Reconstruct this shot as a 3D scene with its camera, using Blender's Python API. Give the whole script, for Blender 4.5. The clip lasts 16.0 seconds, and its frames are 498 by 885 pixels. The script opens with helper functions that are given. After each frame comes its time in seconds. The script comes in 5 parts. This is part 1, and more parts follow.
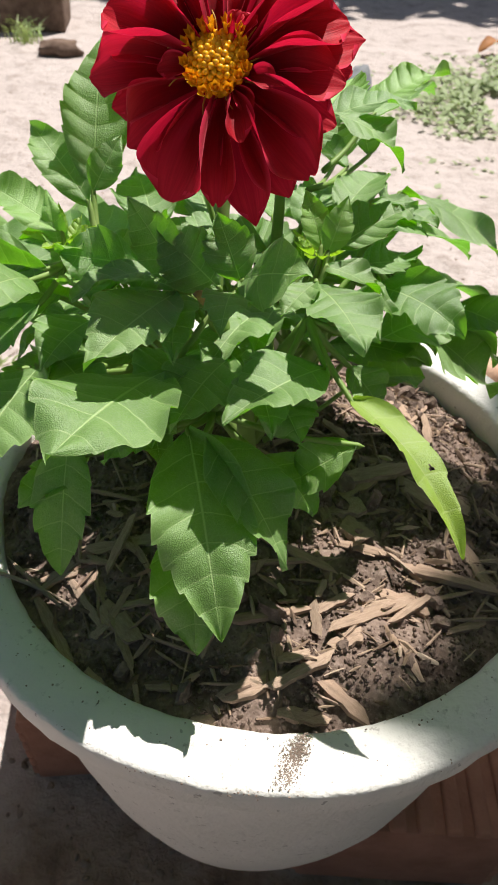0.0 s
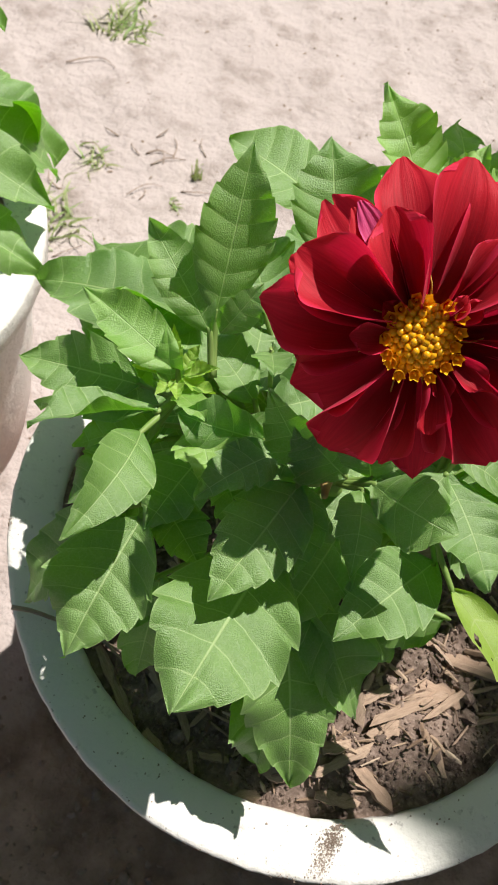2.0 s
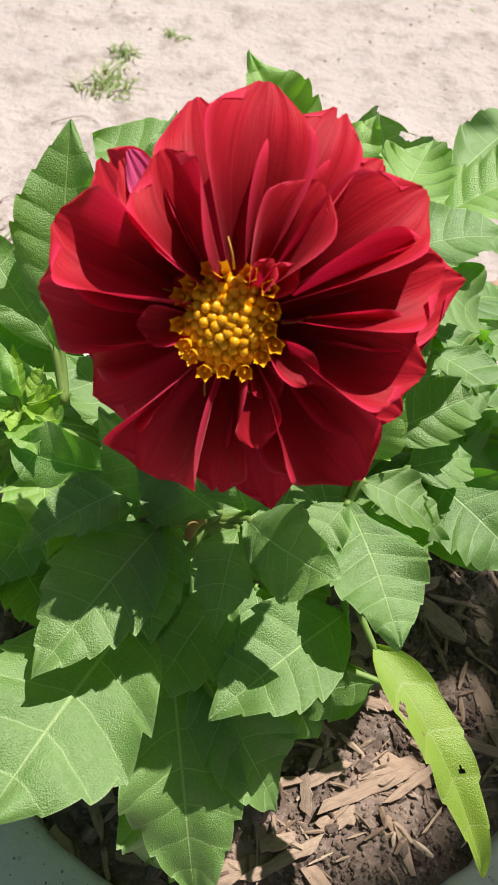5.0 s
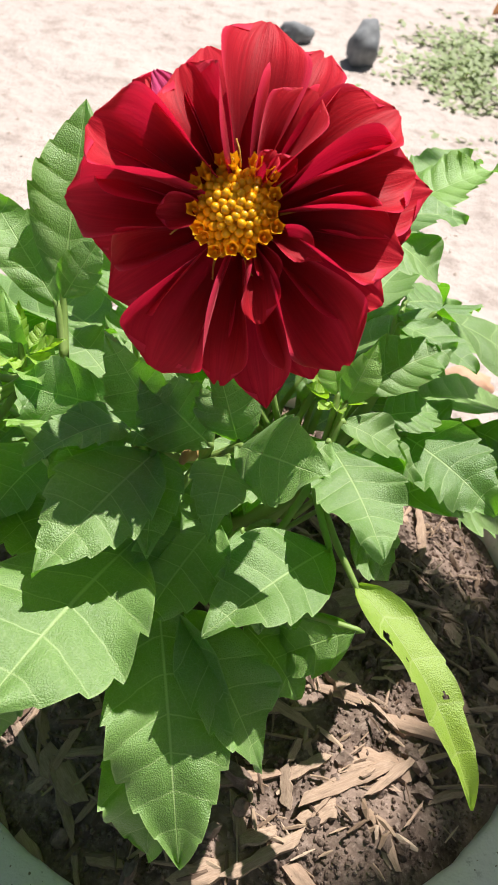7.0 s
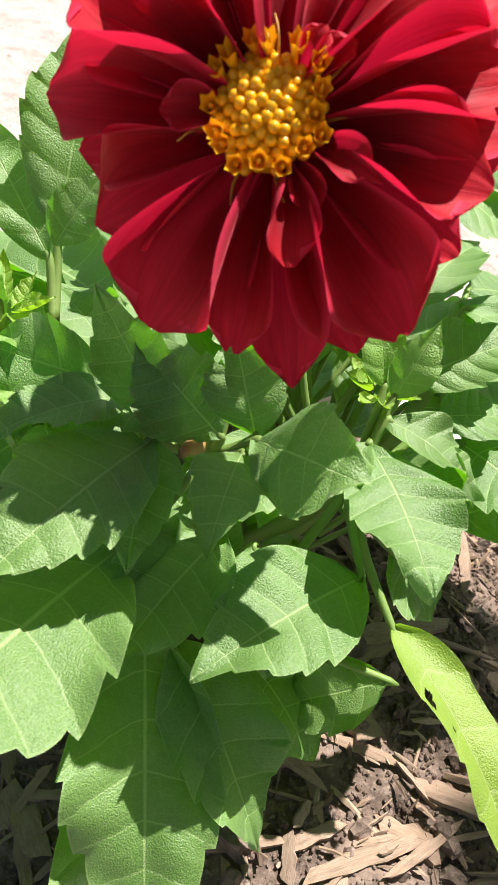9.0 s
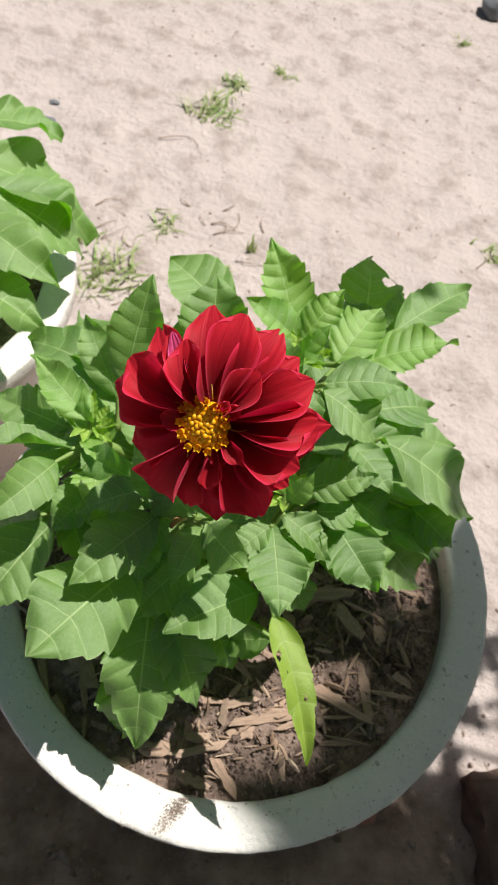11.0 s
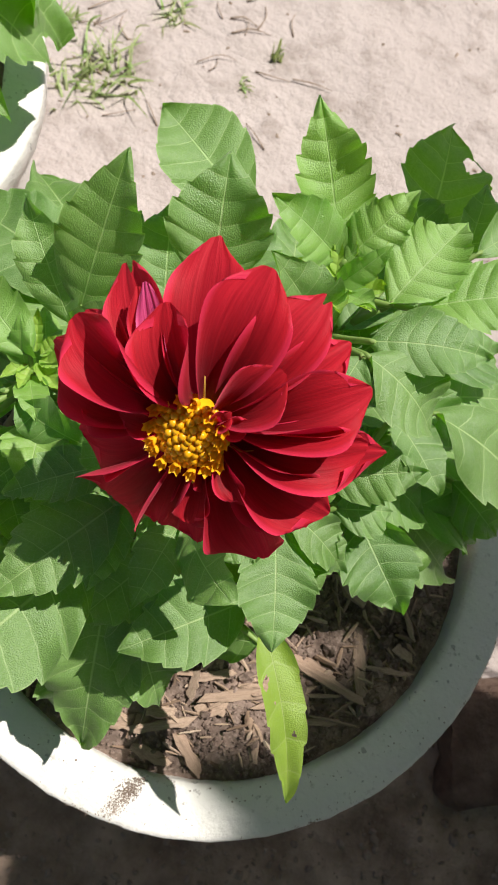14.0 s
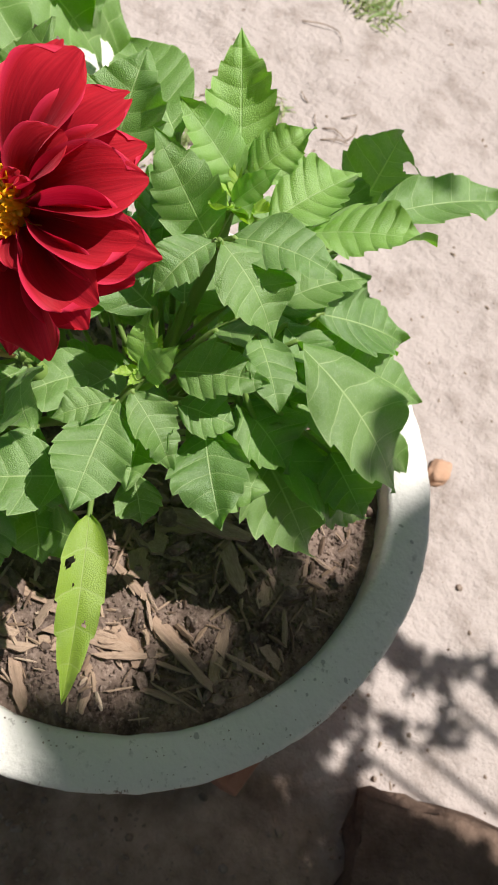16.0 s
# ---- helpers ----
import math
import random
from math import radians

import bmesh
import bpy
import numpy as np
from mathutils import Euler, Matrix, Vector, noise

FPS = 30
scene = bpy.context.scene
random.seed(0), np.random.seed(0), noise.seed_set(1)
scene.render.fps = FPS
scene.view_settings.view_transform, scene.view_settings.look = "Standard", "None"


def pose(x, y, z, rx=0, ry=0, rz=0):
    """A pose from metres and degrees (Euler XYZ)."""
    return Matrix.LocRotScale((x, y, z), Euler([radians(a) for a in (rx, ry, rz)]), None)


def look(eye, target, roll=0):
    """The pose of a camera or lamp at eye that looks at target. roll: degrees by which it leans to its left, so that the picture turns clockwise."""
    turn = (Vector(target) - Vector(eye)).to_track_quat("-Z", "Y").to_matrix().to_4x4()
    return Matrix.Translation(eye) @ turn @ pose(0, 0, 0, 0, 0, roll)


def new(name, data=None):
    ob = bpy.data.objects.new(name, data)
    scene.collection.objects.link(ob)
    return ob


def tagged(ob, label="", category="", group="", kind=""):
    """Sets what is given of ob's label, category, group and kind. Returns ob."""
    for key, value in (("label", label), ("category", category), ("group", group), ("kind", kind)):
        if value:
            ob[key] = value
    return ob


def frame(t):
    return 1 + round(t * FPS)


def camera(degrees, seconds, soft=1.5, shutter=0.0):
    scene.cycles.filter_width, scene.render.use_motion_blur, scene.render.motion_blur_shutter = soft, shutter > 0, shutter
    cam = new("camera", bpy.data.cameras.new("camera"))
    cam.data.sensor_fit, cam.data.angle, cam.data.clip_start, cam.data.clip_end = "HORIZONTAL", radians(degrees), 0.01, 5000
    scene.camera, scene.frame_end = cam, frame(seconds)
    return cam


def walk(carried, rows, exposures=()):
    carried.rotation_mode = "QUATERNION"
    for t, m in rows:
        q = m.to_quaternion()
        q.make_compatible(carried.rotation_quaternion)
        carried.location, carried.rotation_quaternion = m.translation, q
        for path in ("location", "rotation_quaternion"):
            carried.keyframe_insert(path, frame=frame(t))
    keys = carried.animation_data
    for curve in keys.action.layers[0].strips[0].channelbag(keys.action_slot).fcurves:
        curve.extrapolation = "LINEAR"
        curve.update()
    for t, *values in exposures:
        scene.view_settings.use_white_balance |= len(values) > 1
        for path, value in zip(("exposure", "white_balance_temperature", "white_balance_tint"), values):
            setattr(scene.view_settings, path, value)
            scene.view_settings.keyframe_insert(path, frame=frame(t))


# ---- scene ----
cam = camera(39.3, 16.0)
METRES, EYE, TILT, LEAN, TURN = 0.9, 0.5568, -42.52, -1.55, 0.0
ROWS = [
    (0.0, 0.0, 0.0, 0.0, -0.0, 0.0, -0.0),
    (0.5, -0.0317, 0.0073, 0.0197, 0.23, -1.97, -1.28),
    (1.0, -0.0486, 0.0113, 0.055, -1.85, -8.28, -2.57),
    (1.5, -0.0676, 0.0298, 0.1094, -2.05, -14.55, -7.86),
    (2.0, -0.059, 0.0348, 0.1378, -0.84, -19.15, -8.47),
    (2.5, -0.0398, 0.0434, 0.1756, 1.28, -23.5, -9.95),
    (3.0, 0.0035, 0.0533, 0.1867, 0.86, -23.35, -8.32),
    (3.5, 0.012, 0.0664, 0.1882, 1.33, -24.01, -7.26),
    (4.0, 0.0067, 0.0749, 0.1857, 2.41, -22.53, -6.39),
    (4.5, 0.0004, 0.0778, 0.1559, 1.98, -19.15, -4.84),
    (7.0, -0.011, 0.0479, 0.0746, -2.76, -4.8, -5.12),
    (7.5, -0.0113, 0.062, 0.0833, -2.63, -5.1, -7.1),
    (8.0, -0.0077, 0.0706, 0.0865, -2.9, -2.1, -7.56),
    (8.5, -0.0112, 0.0824, 0.081, -1.72, -2.61, -8.63),
    (9.0, -0.0056, 0.0891, 0.0668, 0.09, -4.03, -8.76),
    (11.5, 0.0251, -0.0609, 0.2013, 8.78, -20.09, -14.95),
    (12.0, -0.006, -0.0473, 0.2182, 3.78, -22.14, -15.6),
    (12.5, -0.0319, 0.0067, 0.2152, 2.18, -24.93, -15.32),
    (13.0, -0.0314, 0.0468, 0.1987, 2.45, -28.11, -15.65),
    (13.5, -0.0315, 0.0433, 0.2065, 2.27, -29.53, -15.82),
    (14.0, -0.0014, 0.0643, 0.1973, 9.66, -31.97, -19.68),
    (14.5, 0.0294, 0.0694, 0.2074, 13.83, -30.71, -22.72),
    (15.0, 0.066, 0.0688, 0.2047, 16.31, -29.87, -24.66),
    (15.5, 0.0873, 0.0544, 0.1912, 20.15, -27.22, -27.26),
    (16.0, 0.103, 0.0463, 0.1673, 21.92, -26.77, -29.64),
]
cam.data.dof.use_dof, cam.data.dof.focus_distance, cam.data.dof.aperture_fstop = True, 0.18, 62.0
walk(cam, [(t, pose(-0.0176, -0.2372, EYE, TILT, LEAN, TURN) @ pose(METRES * x, METRES * y, METRES * z, 90 + pitch, roll, yaw)) for t, x, y, z, yaw, pitch, roll in ROWS], exposures=[(0.0, 0.57), (1.0, 0.57), (2.5, 0.34), (4.5, 0.40), (7.0, 0.74), (8.0, 0.74), (9.0, 0.98), (11.5, 0.26), (13.5, 0.30), (16.0, 0.32)])

# ---- light: high sun from behind the flower, clear sky ----
SUN_TO = Vector((0.30, 0.40, 1.0)).normalized()
world = bpy.data.worlds.new("sky")
scene.world = world
world.use_nodes = True
wn = world.node_tree.nodes
sky = wn.new("ShaderNodeTexSky")
sky.sky_type, sky.sun_disc, sky.dust_density, sky.ozone_density = "NISHITA", False, 2.2, 0.7
sky.sun_elevation, sky.sun_rotation = math.asin(SUN_TO.z), math.atan2(SUN_TO.x, SUN_TO.y)
wn["Background"].inputs["Strength"].default_value = 0.037
world.node_tree.links.new(sky.outputs[0], wn["Background"].inputs["Color"])
sun_data = bpy.data.lights.new("sun", "SUN")
sun_data.energy, sun_data.angle, sun_data.color = 4.8, radians(0.55), (1.0, 0.95, 0.90)
sun = new("sun", sun_data)
sun.matrix_world = look(SUN_TO * 8, (0, 0, 0))


# ---- materials ----
class Nodes:
    """A small wrapper that adds and links shader nodes."""

    def __init__(self, name):
        self.mat = bpy.data.materials.new(name)
        self.mat.use_nodes = True
        self.tree = self.mat.node_tree
        self.tree.nodes.clear()
        self.out = self.tree.nodes.new("ShaderNodeOutputMaterial")

    def put(self, socket, value):
        if isinstance(value, bpy.types.NodeSocket):
            self.tree.links.new(value, socket)
        elif hasattr(socket, "default_value"):
            if isinstance(value, tuple) and len(value) == 3 and socket.type == "RGBA":
                value = (*value, 1.0)
            socket.default_value = value

    def math(self, op, a, b=0.0, c=0.0):
        n = self.tree.nodes.new("ShaderNodeMath")
        n.operation = op
        for s, v in zip(n.inputs, (a, b, c)):
            self.put(s, v)
        return n.outputs[0]

    def noise(self, scale, detail=4.0, rough=0.55, coord="Object", stretch=None):
        n = self.tree.nodes.new("ShaderNodeTexNoise")
        self.put(n.inputs["Scale"], scale)
        self.put(n.inputs["Detail"], detail)
        self.put(n.inputs["Roughness"], rough)
        self.put(n.inputs["Vector"], self.coord(coord, stretch))
        return n.outputs["Fac"]

    def voronoi(self, scale, feature="F1", coord="Object"):
        n = self.tree.nodes.new("ShaderNodeTexVoronoi")
        n.feature = feature
        self.put(n.inputs["Scale"], scale)
        self.put(n.inputs["Vector"], self.coord(coord))
        return n.outputs["Distance"]

    def coord(self, kind="Object", stretch=None):
        c = self.tree.nodes.new("ShaderNodeTexCoord").outputs[kind]
        if stretch:
            m = self.tree.nodes.new("ShaderNodeMapping")
            self.put(m.inputs["Vector"], c)
            m.inputs["Scale"].default_value = stretch
            return m.outputs[0]
        return c

    def random(self):
        return self.tree.nodes.new("ShaderNodeObjectInfo").outputs["Random"]

    def ramp(self, fac, *stops):
        n = self.tree.nodes.new("ShaderNodeValToRGB")
        self.put(n.inputs["Fac"], fac)
        el = n.color_ramp.elements
        while len(el) < len(stops):
            el.new(0.5)
        for e, (p, c) in zip(el, stops):
            e.position, e.color = p, (*c, 1.0) if isinstance(c, tuple) else (c, c, c, 1.0)
        return n.outputs["Color"]

    def mix(self, fac, a, b, blend="MIX"):
        n = self.tree.nodes.new("ShaderNodeMix")
        n.data_type, n.blend_type = "RGBA", blend
        self.put(n.inputs["Factor"], fac)
        self.put(n.inputs["A"] if False else n.inputs[6], a)
        self.put(n.inputs[7], b)
        return n.outputs[2]

    def bump(self, height, strength, distance):
        n = self.tree.nodes.new("ShaderNodeBump")
        self.put(n.inputs["Height"], height)
        self.put(n.inputs["Strength"], strength)
        self.put(n.inputs["Distance"], distance)
        return n.outputs[0]

    def principled(self, **kw):
        n = self.tree.nodes.new("ShaderNodeBsdfPrincipled")
        for k, v in kw.items():
            self.put(n.inputs[k.replace("_", " ")], v)
        return n.outputs[0]

    def translucent(self, color, normal=None):
        n = self.tree.nodes.new("ShaderNodeBsdfTranslucent")
        self.put(n.inputs["Color"], color)
        if normal is not None:
            self.put(n.inputs["Normal"], normal)
        return n.outputs[0]

    def blend(self, fac, a, b):
        n = self.tree.nodes.new("ShaderNodeMixShader")
        self.put(n.inputs[0], fac)
        self.put(n.inputs[1], a)
        self.put(n.inputs[2], b)
        return n.outputs[0]

    def done(self, shader):
        self.tree.links.new(shader, self.out.inputs["Surface"])
        return self.mat


def leaf_material(name, low, high, through_colour, vein_colour=(0.34, 0.52, 0.22), gloss=0.50, thin=0.28):
    """Leaf blade: midrib, side veins that run to the teeth, a fine net between them, short hairs, soft gloss, light shining through."""
    n = Nodes(name)
    sep = n.tree.nodes.new("ShaderNodeSeparateXYZ")
    n.put(sep.inputs[0], n.coord("UV"))
    across = n.math("MULTIPLY", n.math("ABSOLUTE", n.math("SUBTRACT", sep.outputs[0], 0.5)), 2.0)
    wob = n.math("MULTIPLY", n.math("SUBTRACT", n.noise(140.0, 2.0), 0.5), 0.22)
    cell = n.math("PINGPONG", n.math("ADD", n.math("ADD", sep.outputs[1], wob), 10.1), 0.5)
    side = n.ramp(cell, (0.008, 1.0), (0.032, 0.0))
    mid = n.ramp(across, (0.010, 1.0), (0.032, 0.0))
    net = n.voronoi(430.0, "DISTANCE_TO_EDGE")
    mesh = n.ramp(net, (0.015, 1.0), (0.075, 0.0))
    edge = n.ramp(across, (0.955, 0.0), (0.985, 1.0))
    vein = n.math("MAXIMUM", n.math("MULTIPLY", mid, 0.85), n.math("MULTIPLY", side, n.math("SUBTRACT", 0.74, n.math("MULTIPLY", across, 0.34))))
    vein = n.math("MAXIMUM", vein, n.math("MAXIMUM", n.math("MULTIPLY", mesh, 0.13), n.math("MULTIPLY", edge, 0.35)))
    blotch = n.noise(45.0, 6.0, 0.65)
    base = n.mix(n.ramp(blotch, (0.35, 0.0), (0.65, 1.0)), low, high)
    base = n.mix(n.math("MULTIPLY", n.random(), 0.35), base, (high[0] * 1.25, high[1] * 1.1, high[2] * 0.85))
    hairs = n.ramp(n.noise(1700.0, 2.0, 0.6), (0.53, 0.0), (0.66, 1.0))
    base = n.mix(n.math("MULTIPLY", hairs, 0.10), base, (0.36, 0.52, 0.28))
    col = n.mix(vein, base, vein_colour)
    quilt = n.ramp(cell, (0.0, 0.0), (0.20, 0.8), (0.5, 1.3))
    height = n.math("ADD", n.math("MULTIPLY", quilt, n.math("ADD", 0.35, n.math("MULTIPLY", across, 0.5))), n.math("ADD", n.math("MULTIPLY", n.math("MINIMUM", net, 0.2), 0.28), n.math("ADD", n.math("MULTIPLY", n.noise(2400.0, 2.0), 0.95), n.math("MULTIPLY", n.noise(170.0, 3.0), 0.15))))
    bump = n.bump(n.math("SUBTRACT", height, n.math("MULTIPLY", mid, 0.4)), 0.6, 0.0006)
    surf = n.principled(Base_Color=col, Roughness=n.math("ADD", gloss, n.math("MULTIPLY", blotch, 0.14)), Normal=bump, Specular_IOR_Level=1.0, Coat_Weight=n.math("ADD", 0.55, n.math("MULTIPLY", hairs, 0.45)), Coat_Normal=bump, Coat_Roughness=0.48, Coat_IOR=1.6, Sheen_Weight=0.12, Sheen_Roughness=0.5, Sheen_Tint=(0.92, 1.0, 0.86))
    thru = n.mix(n.math("MULTIPLY", vein, 0.6), through_colour, (through_colour[0] * 1.3, through_colour[1] * 1.15, through_colour[2]))
    return n.done(n.blend(thin, surf, n.translucent(thru, bump)))


def petal_material(name, low, high, rim, thin=0.28):
    """Velvety petal: lengthwise streaks and grooves, a paler rim, a dark throat that is part pigment, part painted
    inner shade.
    """
    n = Nodes(name)
    sep = n.tree.nodes.new("ShaderNodeSeparateXYZ")
    n.put(sep.inputs[0], n.coord("UV"))
    streak = n.noise(1.0, 4.0, 0.6, "UV", (38.0, 1.6, 1.0))
    broad = n.noise(1.0, 3.0, 0.6, "UV", (7.0, 1.2, 1.0))
    grooves = n.math("SINE", n.math("MULTIPLY", sep.outputs[0], 44.0))
    edge = n.math("MULTIPLY", n.math("ABSOLUTE", n.math("SUBTRACT", sep.outputs[0], 0.5)), 2.0)
    col = n.mix(n.ramp(streak, (0.15, 0.0), (0.95, 1.0)), low, high)
    col = n.mix(n.math("MULTIPLY", n.ramp(broad, (0.42, 0.0), (0.62, 1.0)), 0.35), col, (low[0] * 0.5, low[1] * 0.6, low[2] * 0.6))
    # throat pigment, deepened in colour to stand for shade inside the cupped petals
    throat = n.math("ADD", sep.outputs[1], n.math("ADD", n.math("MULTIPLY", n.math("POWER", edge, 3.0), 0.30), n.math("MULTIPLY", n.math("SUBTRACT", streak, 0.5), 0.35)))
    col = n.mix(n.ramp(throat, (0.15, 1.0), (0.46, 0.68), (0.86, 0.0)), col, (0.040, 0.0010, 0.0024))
    col = n.mix(n.math("MULTIPLY", n.ramp(edge, (0.80, 0.0), (1.0, 1.0)), 0.8), col, rim)
    bump = n.bump(n.math("ADD", n.math("MULTIPLY", grooves, 0.16), n.math("ADD", streak, n.math("MULTIPLY", n.noise(1600.0, 2.0), 0.30))), 0.30, 0.0005)
    surf = n.principled(Base_Color=col, Roughness=0.52, Normal=bump, Specular_IOR_Level=0.12, Sheen_Weight=0.30, Sheen_Roughness=0.42, Sheen_Tint=(1.0, 0.20, 0.26))
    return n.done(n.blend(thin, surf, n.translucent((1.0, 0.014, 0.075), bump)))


def plain_material(name, low, high, scale, rough=0.6, bump_scale=None, bump_depth=0.0005, strength=0.5, through_colour=None, random_colour=None, stretch=None, spec=0.5, thin=0.3):
    n = Nodes(name)
    col = n.mix(n.ramp(n.noise(scale, 5.0, 0.6, "Object", stretch), (0.3, 0.0), (0.7, 1.0)), low, high)
    if random_colour:
        col = n.mix(n.math("MULTIPLY", n.random(), 0.8), col, random_colour)
    b = n.bump(n.noise(bump_scale or scale * 4, 5.0, 0.65, "Object", stretch), strength, bump_depth)
    surf = n.principled(Base_Color=col, Roughness=rough, Normal=b, Specular_IOR_Level=spec)
    if through_colour:
        surf = n.blend(thin, surf, n.translucent(through_colour, b))
    return n.done(surf)


def pot_material():
    """White paint on cast cement: greyish film, dirt specks and soil splashes."""
    n = Nodes("painted_cement")
    film = n.noise(14.0, 5.0, 0.6)
    col = n.mix(n.ramp(film, (0.35, 0.0), (0.75, 1.0)), (0.81, 0.785, 0.735), (0.70, 0.685, 0.63))
    specks = n.ramp(n.noise(210.0, 3.0, 0.7), (0.60, 0.0), (0.68, 1.0))
    patches = n.ramp(n.noise(22.0, 4.0, 0.6), (0.46, 0.0), (0.64, 1.0))
    col = n.mix(n.math("MULTIPLY", n.math("MULTIPLY", specks, patches), 0.75), col, (0.22, 0.19, 0.16))
    dots = n.ramp(n.noise(240.0, 1.0, 0.4), (0.735, 0.0), (0.755, 1.0))
    col = n.mix(n.math("MULTIPLY", dots, 0.45), col, (0.07, 0.06, 0.05))
    h = n.math("ADD", n.math("ADD", n.noise(160.0, 5.0, 0.65), n.math("MULTIPLY", n.noise(420.0, 3.0), 0.5)), n.math("MULTIPLY", n.noise(30.0, 3.0), 1.4))
    b = n.bump(h, 0.8, 0.0012)
    return n.done(n.principled(Base_Color=col, Roughness=0.58, Normal=b))


def sand_material():
    """Trodden pale sand with darker damp blotches, crumbs and fine grain."""
    n = Nodes("trodden_sand")
    big = n.noise(2.2, 5.0, 0.6)
    mid = n.noise(17.0, 6.0, 0.65)
    grain = n.noise(420.0, 3.0, 0.7)
    col = n.mix(n.ramp(big, (0.35, 0.0), (0.7, 1.0)), (0.500, 0.436, 0.405), (0.435, 0.374, 0.345))
    col = n.mix(n.math("MULTIPLY", n.ramp(mid, (0.49, 0.0), (0.70, 1.0)), 0.9), col, (0.26, 0.213, 0.183))
    col = n.mix(n.math("MULTIPLY", n.ramp(grain, (0.35, 0.0), (0.75, 1.0)), 0.28), col, (0.56, 0.495, 0.455))
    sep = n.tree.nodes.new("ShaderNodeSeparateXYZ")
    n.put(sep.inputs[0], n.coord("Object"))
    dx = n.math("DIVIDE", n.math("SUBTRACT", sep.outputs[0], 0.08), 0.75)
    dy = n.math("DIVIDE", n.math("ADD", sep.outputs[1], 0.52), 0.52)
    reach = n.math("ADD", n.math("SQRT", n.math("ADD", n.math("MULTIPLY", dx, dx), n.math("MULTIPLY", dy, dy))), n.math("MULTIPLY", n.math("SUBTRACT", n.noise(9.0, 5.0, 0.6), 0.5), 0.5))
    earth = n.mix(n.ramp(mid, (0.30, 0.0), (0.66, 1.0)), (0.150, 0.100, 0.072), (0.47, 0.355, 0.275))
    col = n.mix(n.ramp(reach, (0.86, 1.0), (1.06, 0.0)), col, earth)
    crumbs = n.ramp(n.noise(75.0, 3.0, 0.6), (0.68, 0.0), (0.74, 1.0))
    col = n.mix(n.math("MULTIPLY", crumbs, 0.6), col, (0.17, 0.12, 0.09))
    h = n.math("ADD", n.math("MULTIPLY", mid, 3.0), n.math("ADD", n.math("MULTIPLY", n.noise(90.0, 4.0), 0.9), n.math("MULTIPLY", grain, 0.25)))
    return n.done(n.principled(Base_Color=col, Roughness=0.95, Normal=n.bump(h, 0.75, 0.006), Specular_IOR_Level=0.2))


def soil_material():
    n = Nodes("potting_soil")
    a, g = n.noise(55.0, 6.0, 0.65), n.noise(380.0, 5.0, 0.7)
    col = n.mix(n.ramp(a, (0.3, 0.0), (0.7, 1.0)), (0.036, 0.023, 0.017), (0.35, 0.255, 0.205))
    col = n.mix(n.math("MULTIPLY", n.ramp(g, (0.5, 0.0), (0.75, 1.0)), 0.55), col, (0.55, 0.430, 0.360))
    h = n.math("ADD", n.math("MULTIPLY", a, 2.0), g)
    return n.done(n.principled(Base_Color=col, Roughness=0.96, Normal=n.bump(h, 0.5, 0.0018), Specular_IOR_Level=0.2))


def wood_material():
    n = Nodes("wood_chip")
    grain = n.noise(5.0, 5.0, 0.65, "Object", (1.0, 5.0, 5.0))
    col = n.mix(n.ramp(grain, (0.3, 0.0), (0.72, 1.0)), (0.27, 0.180, 0.122), (0.56, 0.425, 0.325))
    col = n.mix(n.math("MULTIPLY", n.random(), 0.50), col, (0.36, 0.235, 0.165))
    col = n.mix(n.math("MULTIPLY", n.ramp(n.noise(3.0, 4.0), (0.50, 0.0), (0.70, 1.0)), 0.6), col, (0.14, 0.10, 0.07))
    return n.done(n.principled(Base_Color=col, Roughness=0.85, Normal=n.bump(grain, 0.35, 0.0006), Specular_IOR_Level=0.3))


def splinter_material():
    n = Nodes("wood_splinter")
    isle = n.tree.nodes.new("ShaderNodeNewGeometry").outputs["Random Per Island"]
    col = n.ramp(isle, (0.0, (0.10, 0.062, 0.042)), (0.45, (0.28, 0.185, 0.12)), (0.8, (0.50, 0.36, 0.25)), (1.0, (0.70, 0.55, 0.41)))
    grain = n.noise(700.0, 3.0)
    return n.done(n.principled(Base_Color=n.mix(n.math("MULTIPLY", grain, 0.5), col, (0.16, 0.11, 0.08)), Roughness=0.85, Normal=n.bump(grain, 0.5, 0.0003)))


LEAF = leaf_material("dahlia_leaf", (0.086, 0.200, 0.022), (0.182, 0.335, 0.076), (0.20, 0.60, 0.002), (0.46, 0.62, 0.24), thin=0.33)
LEAF_YOUNG = leaf_material("dahlia_leaf_young", (0.150, 0.330, 0.030), (0.24, 0.44, 0.070), (0.30, 0.74, 0.025), (0.42, 0.58, 0.22), thin=0.30)
LEAF_LIME = leaf_material("dahlia_leaf_newest", (0.26, 0.46, 0.04), (0.36, 0.55, 0.07), (0.55, 0.92, 0.03), (0.48, 0.62, 0.16), thin=0.36)
LEAF_YELLOW = leaf_material("dahlia_leaf_yellowing", (0.19, 0.35, 0.016), (0.28, 0.44, 0.030), (0.48, 0.85, 0.04), (0.44, 0.54, 0.18), thin=0.36)
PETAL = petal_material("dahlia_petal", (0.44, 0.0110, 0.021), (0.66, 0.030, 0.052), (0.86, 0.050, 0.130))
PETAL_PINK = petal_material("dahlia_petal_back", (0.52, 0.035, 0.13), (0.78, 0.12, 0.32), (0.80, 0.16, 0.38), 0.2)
STEM = plain_material("dahlia_stem", (0.22, 0.35, 0.08), (0.32, 0.45, 0.13), 60.0, 0.5, through_colour=(0.3, 0.45, 0.06))
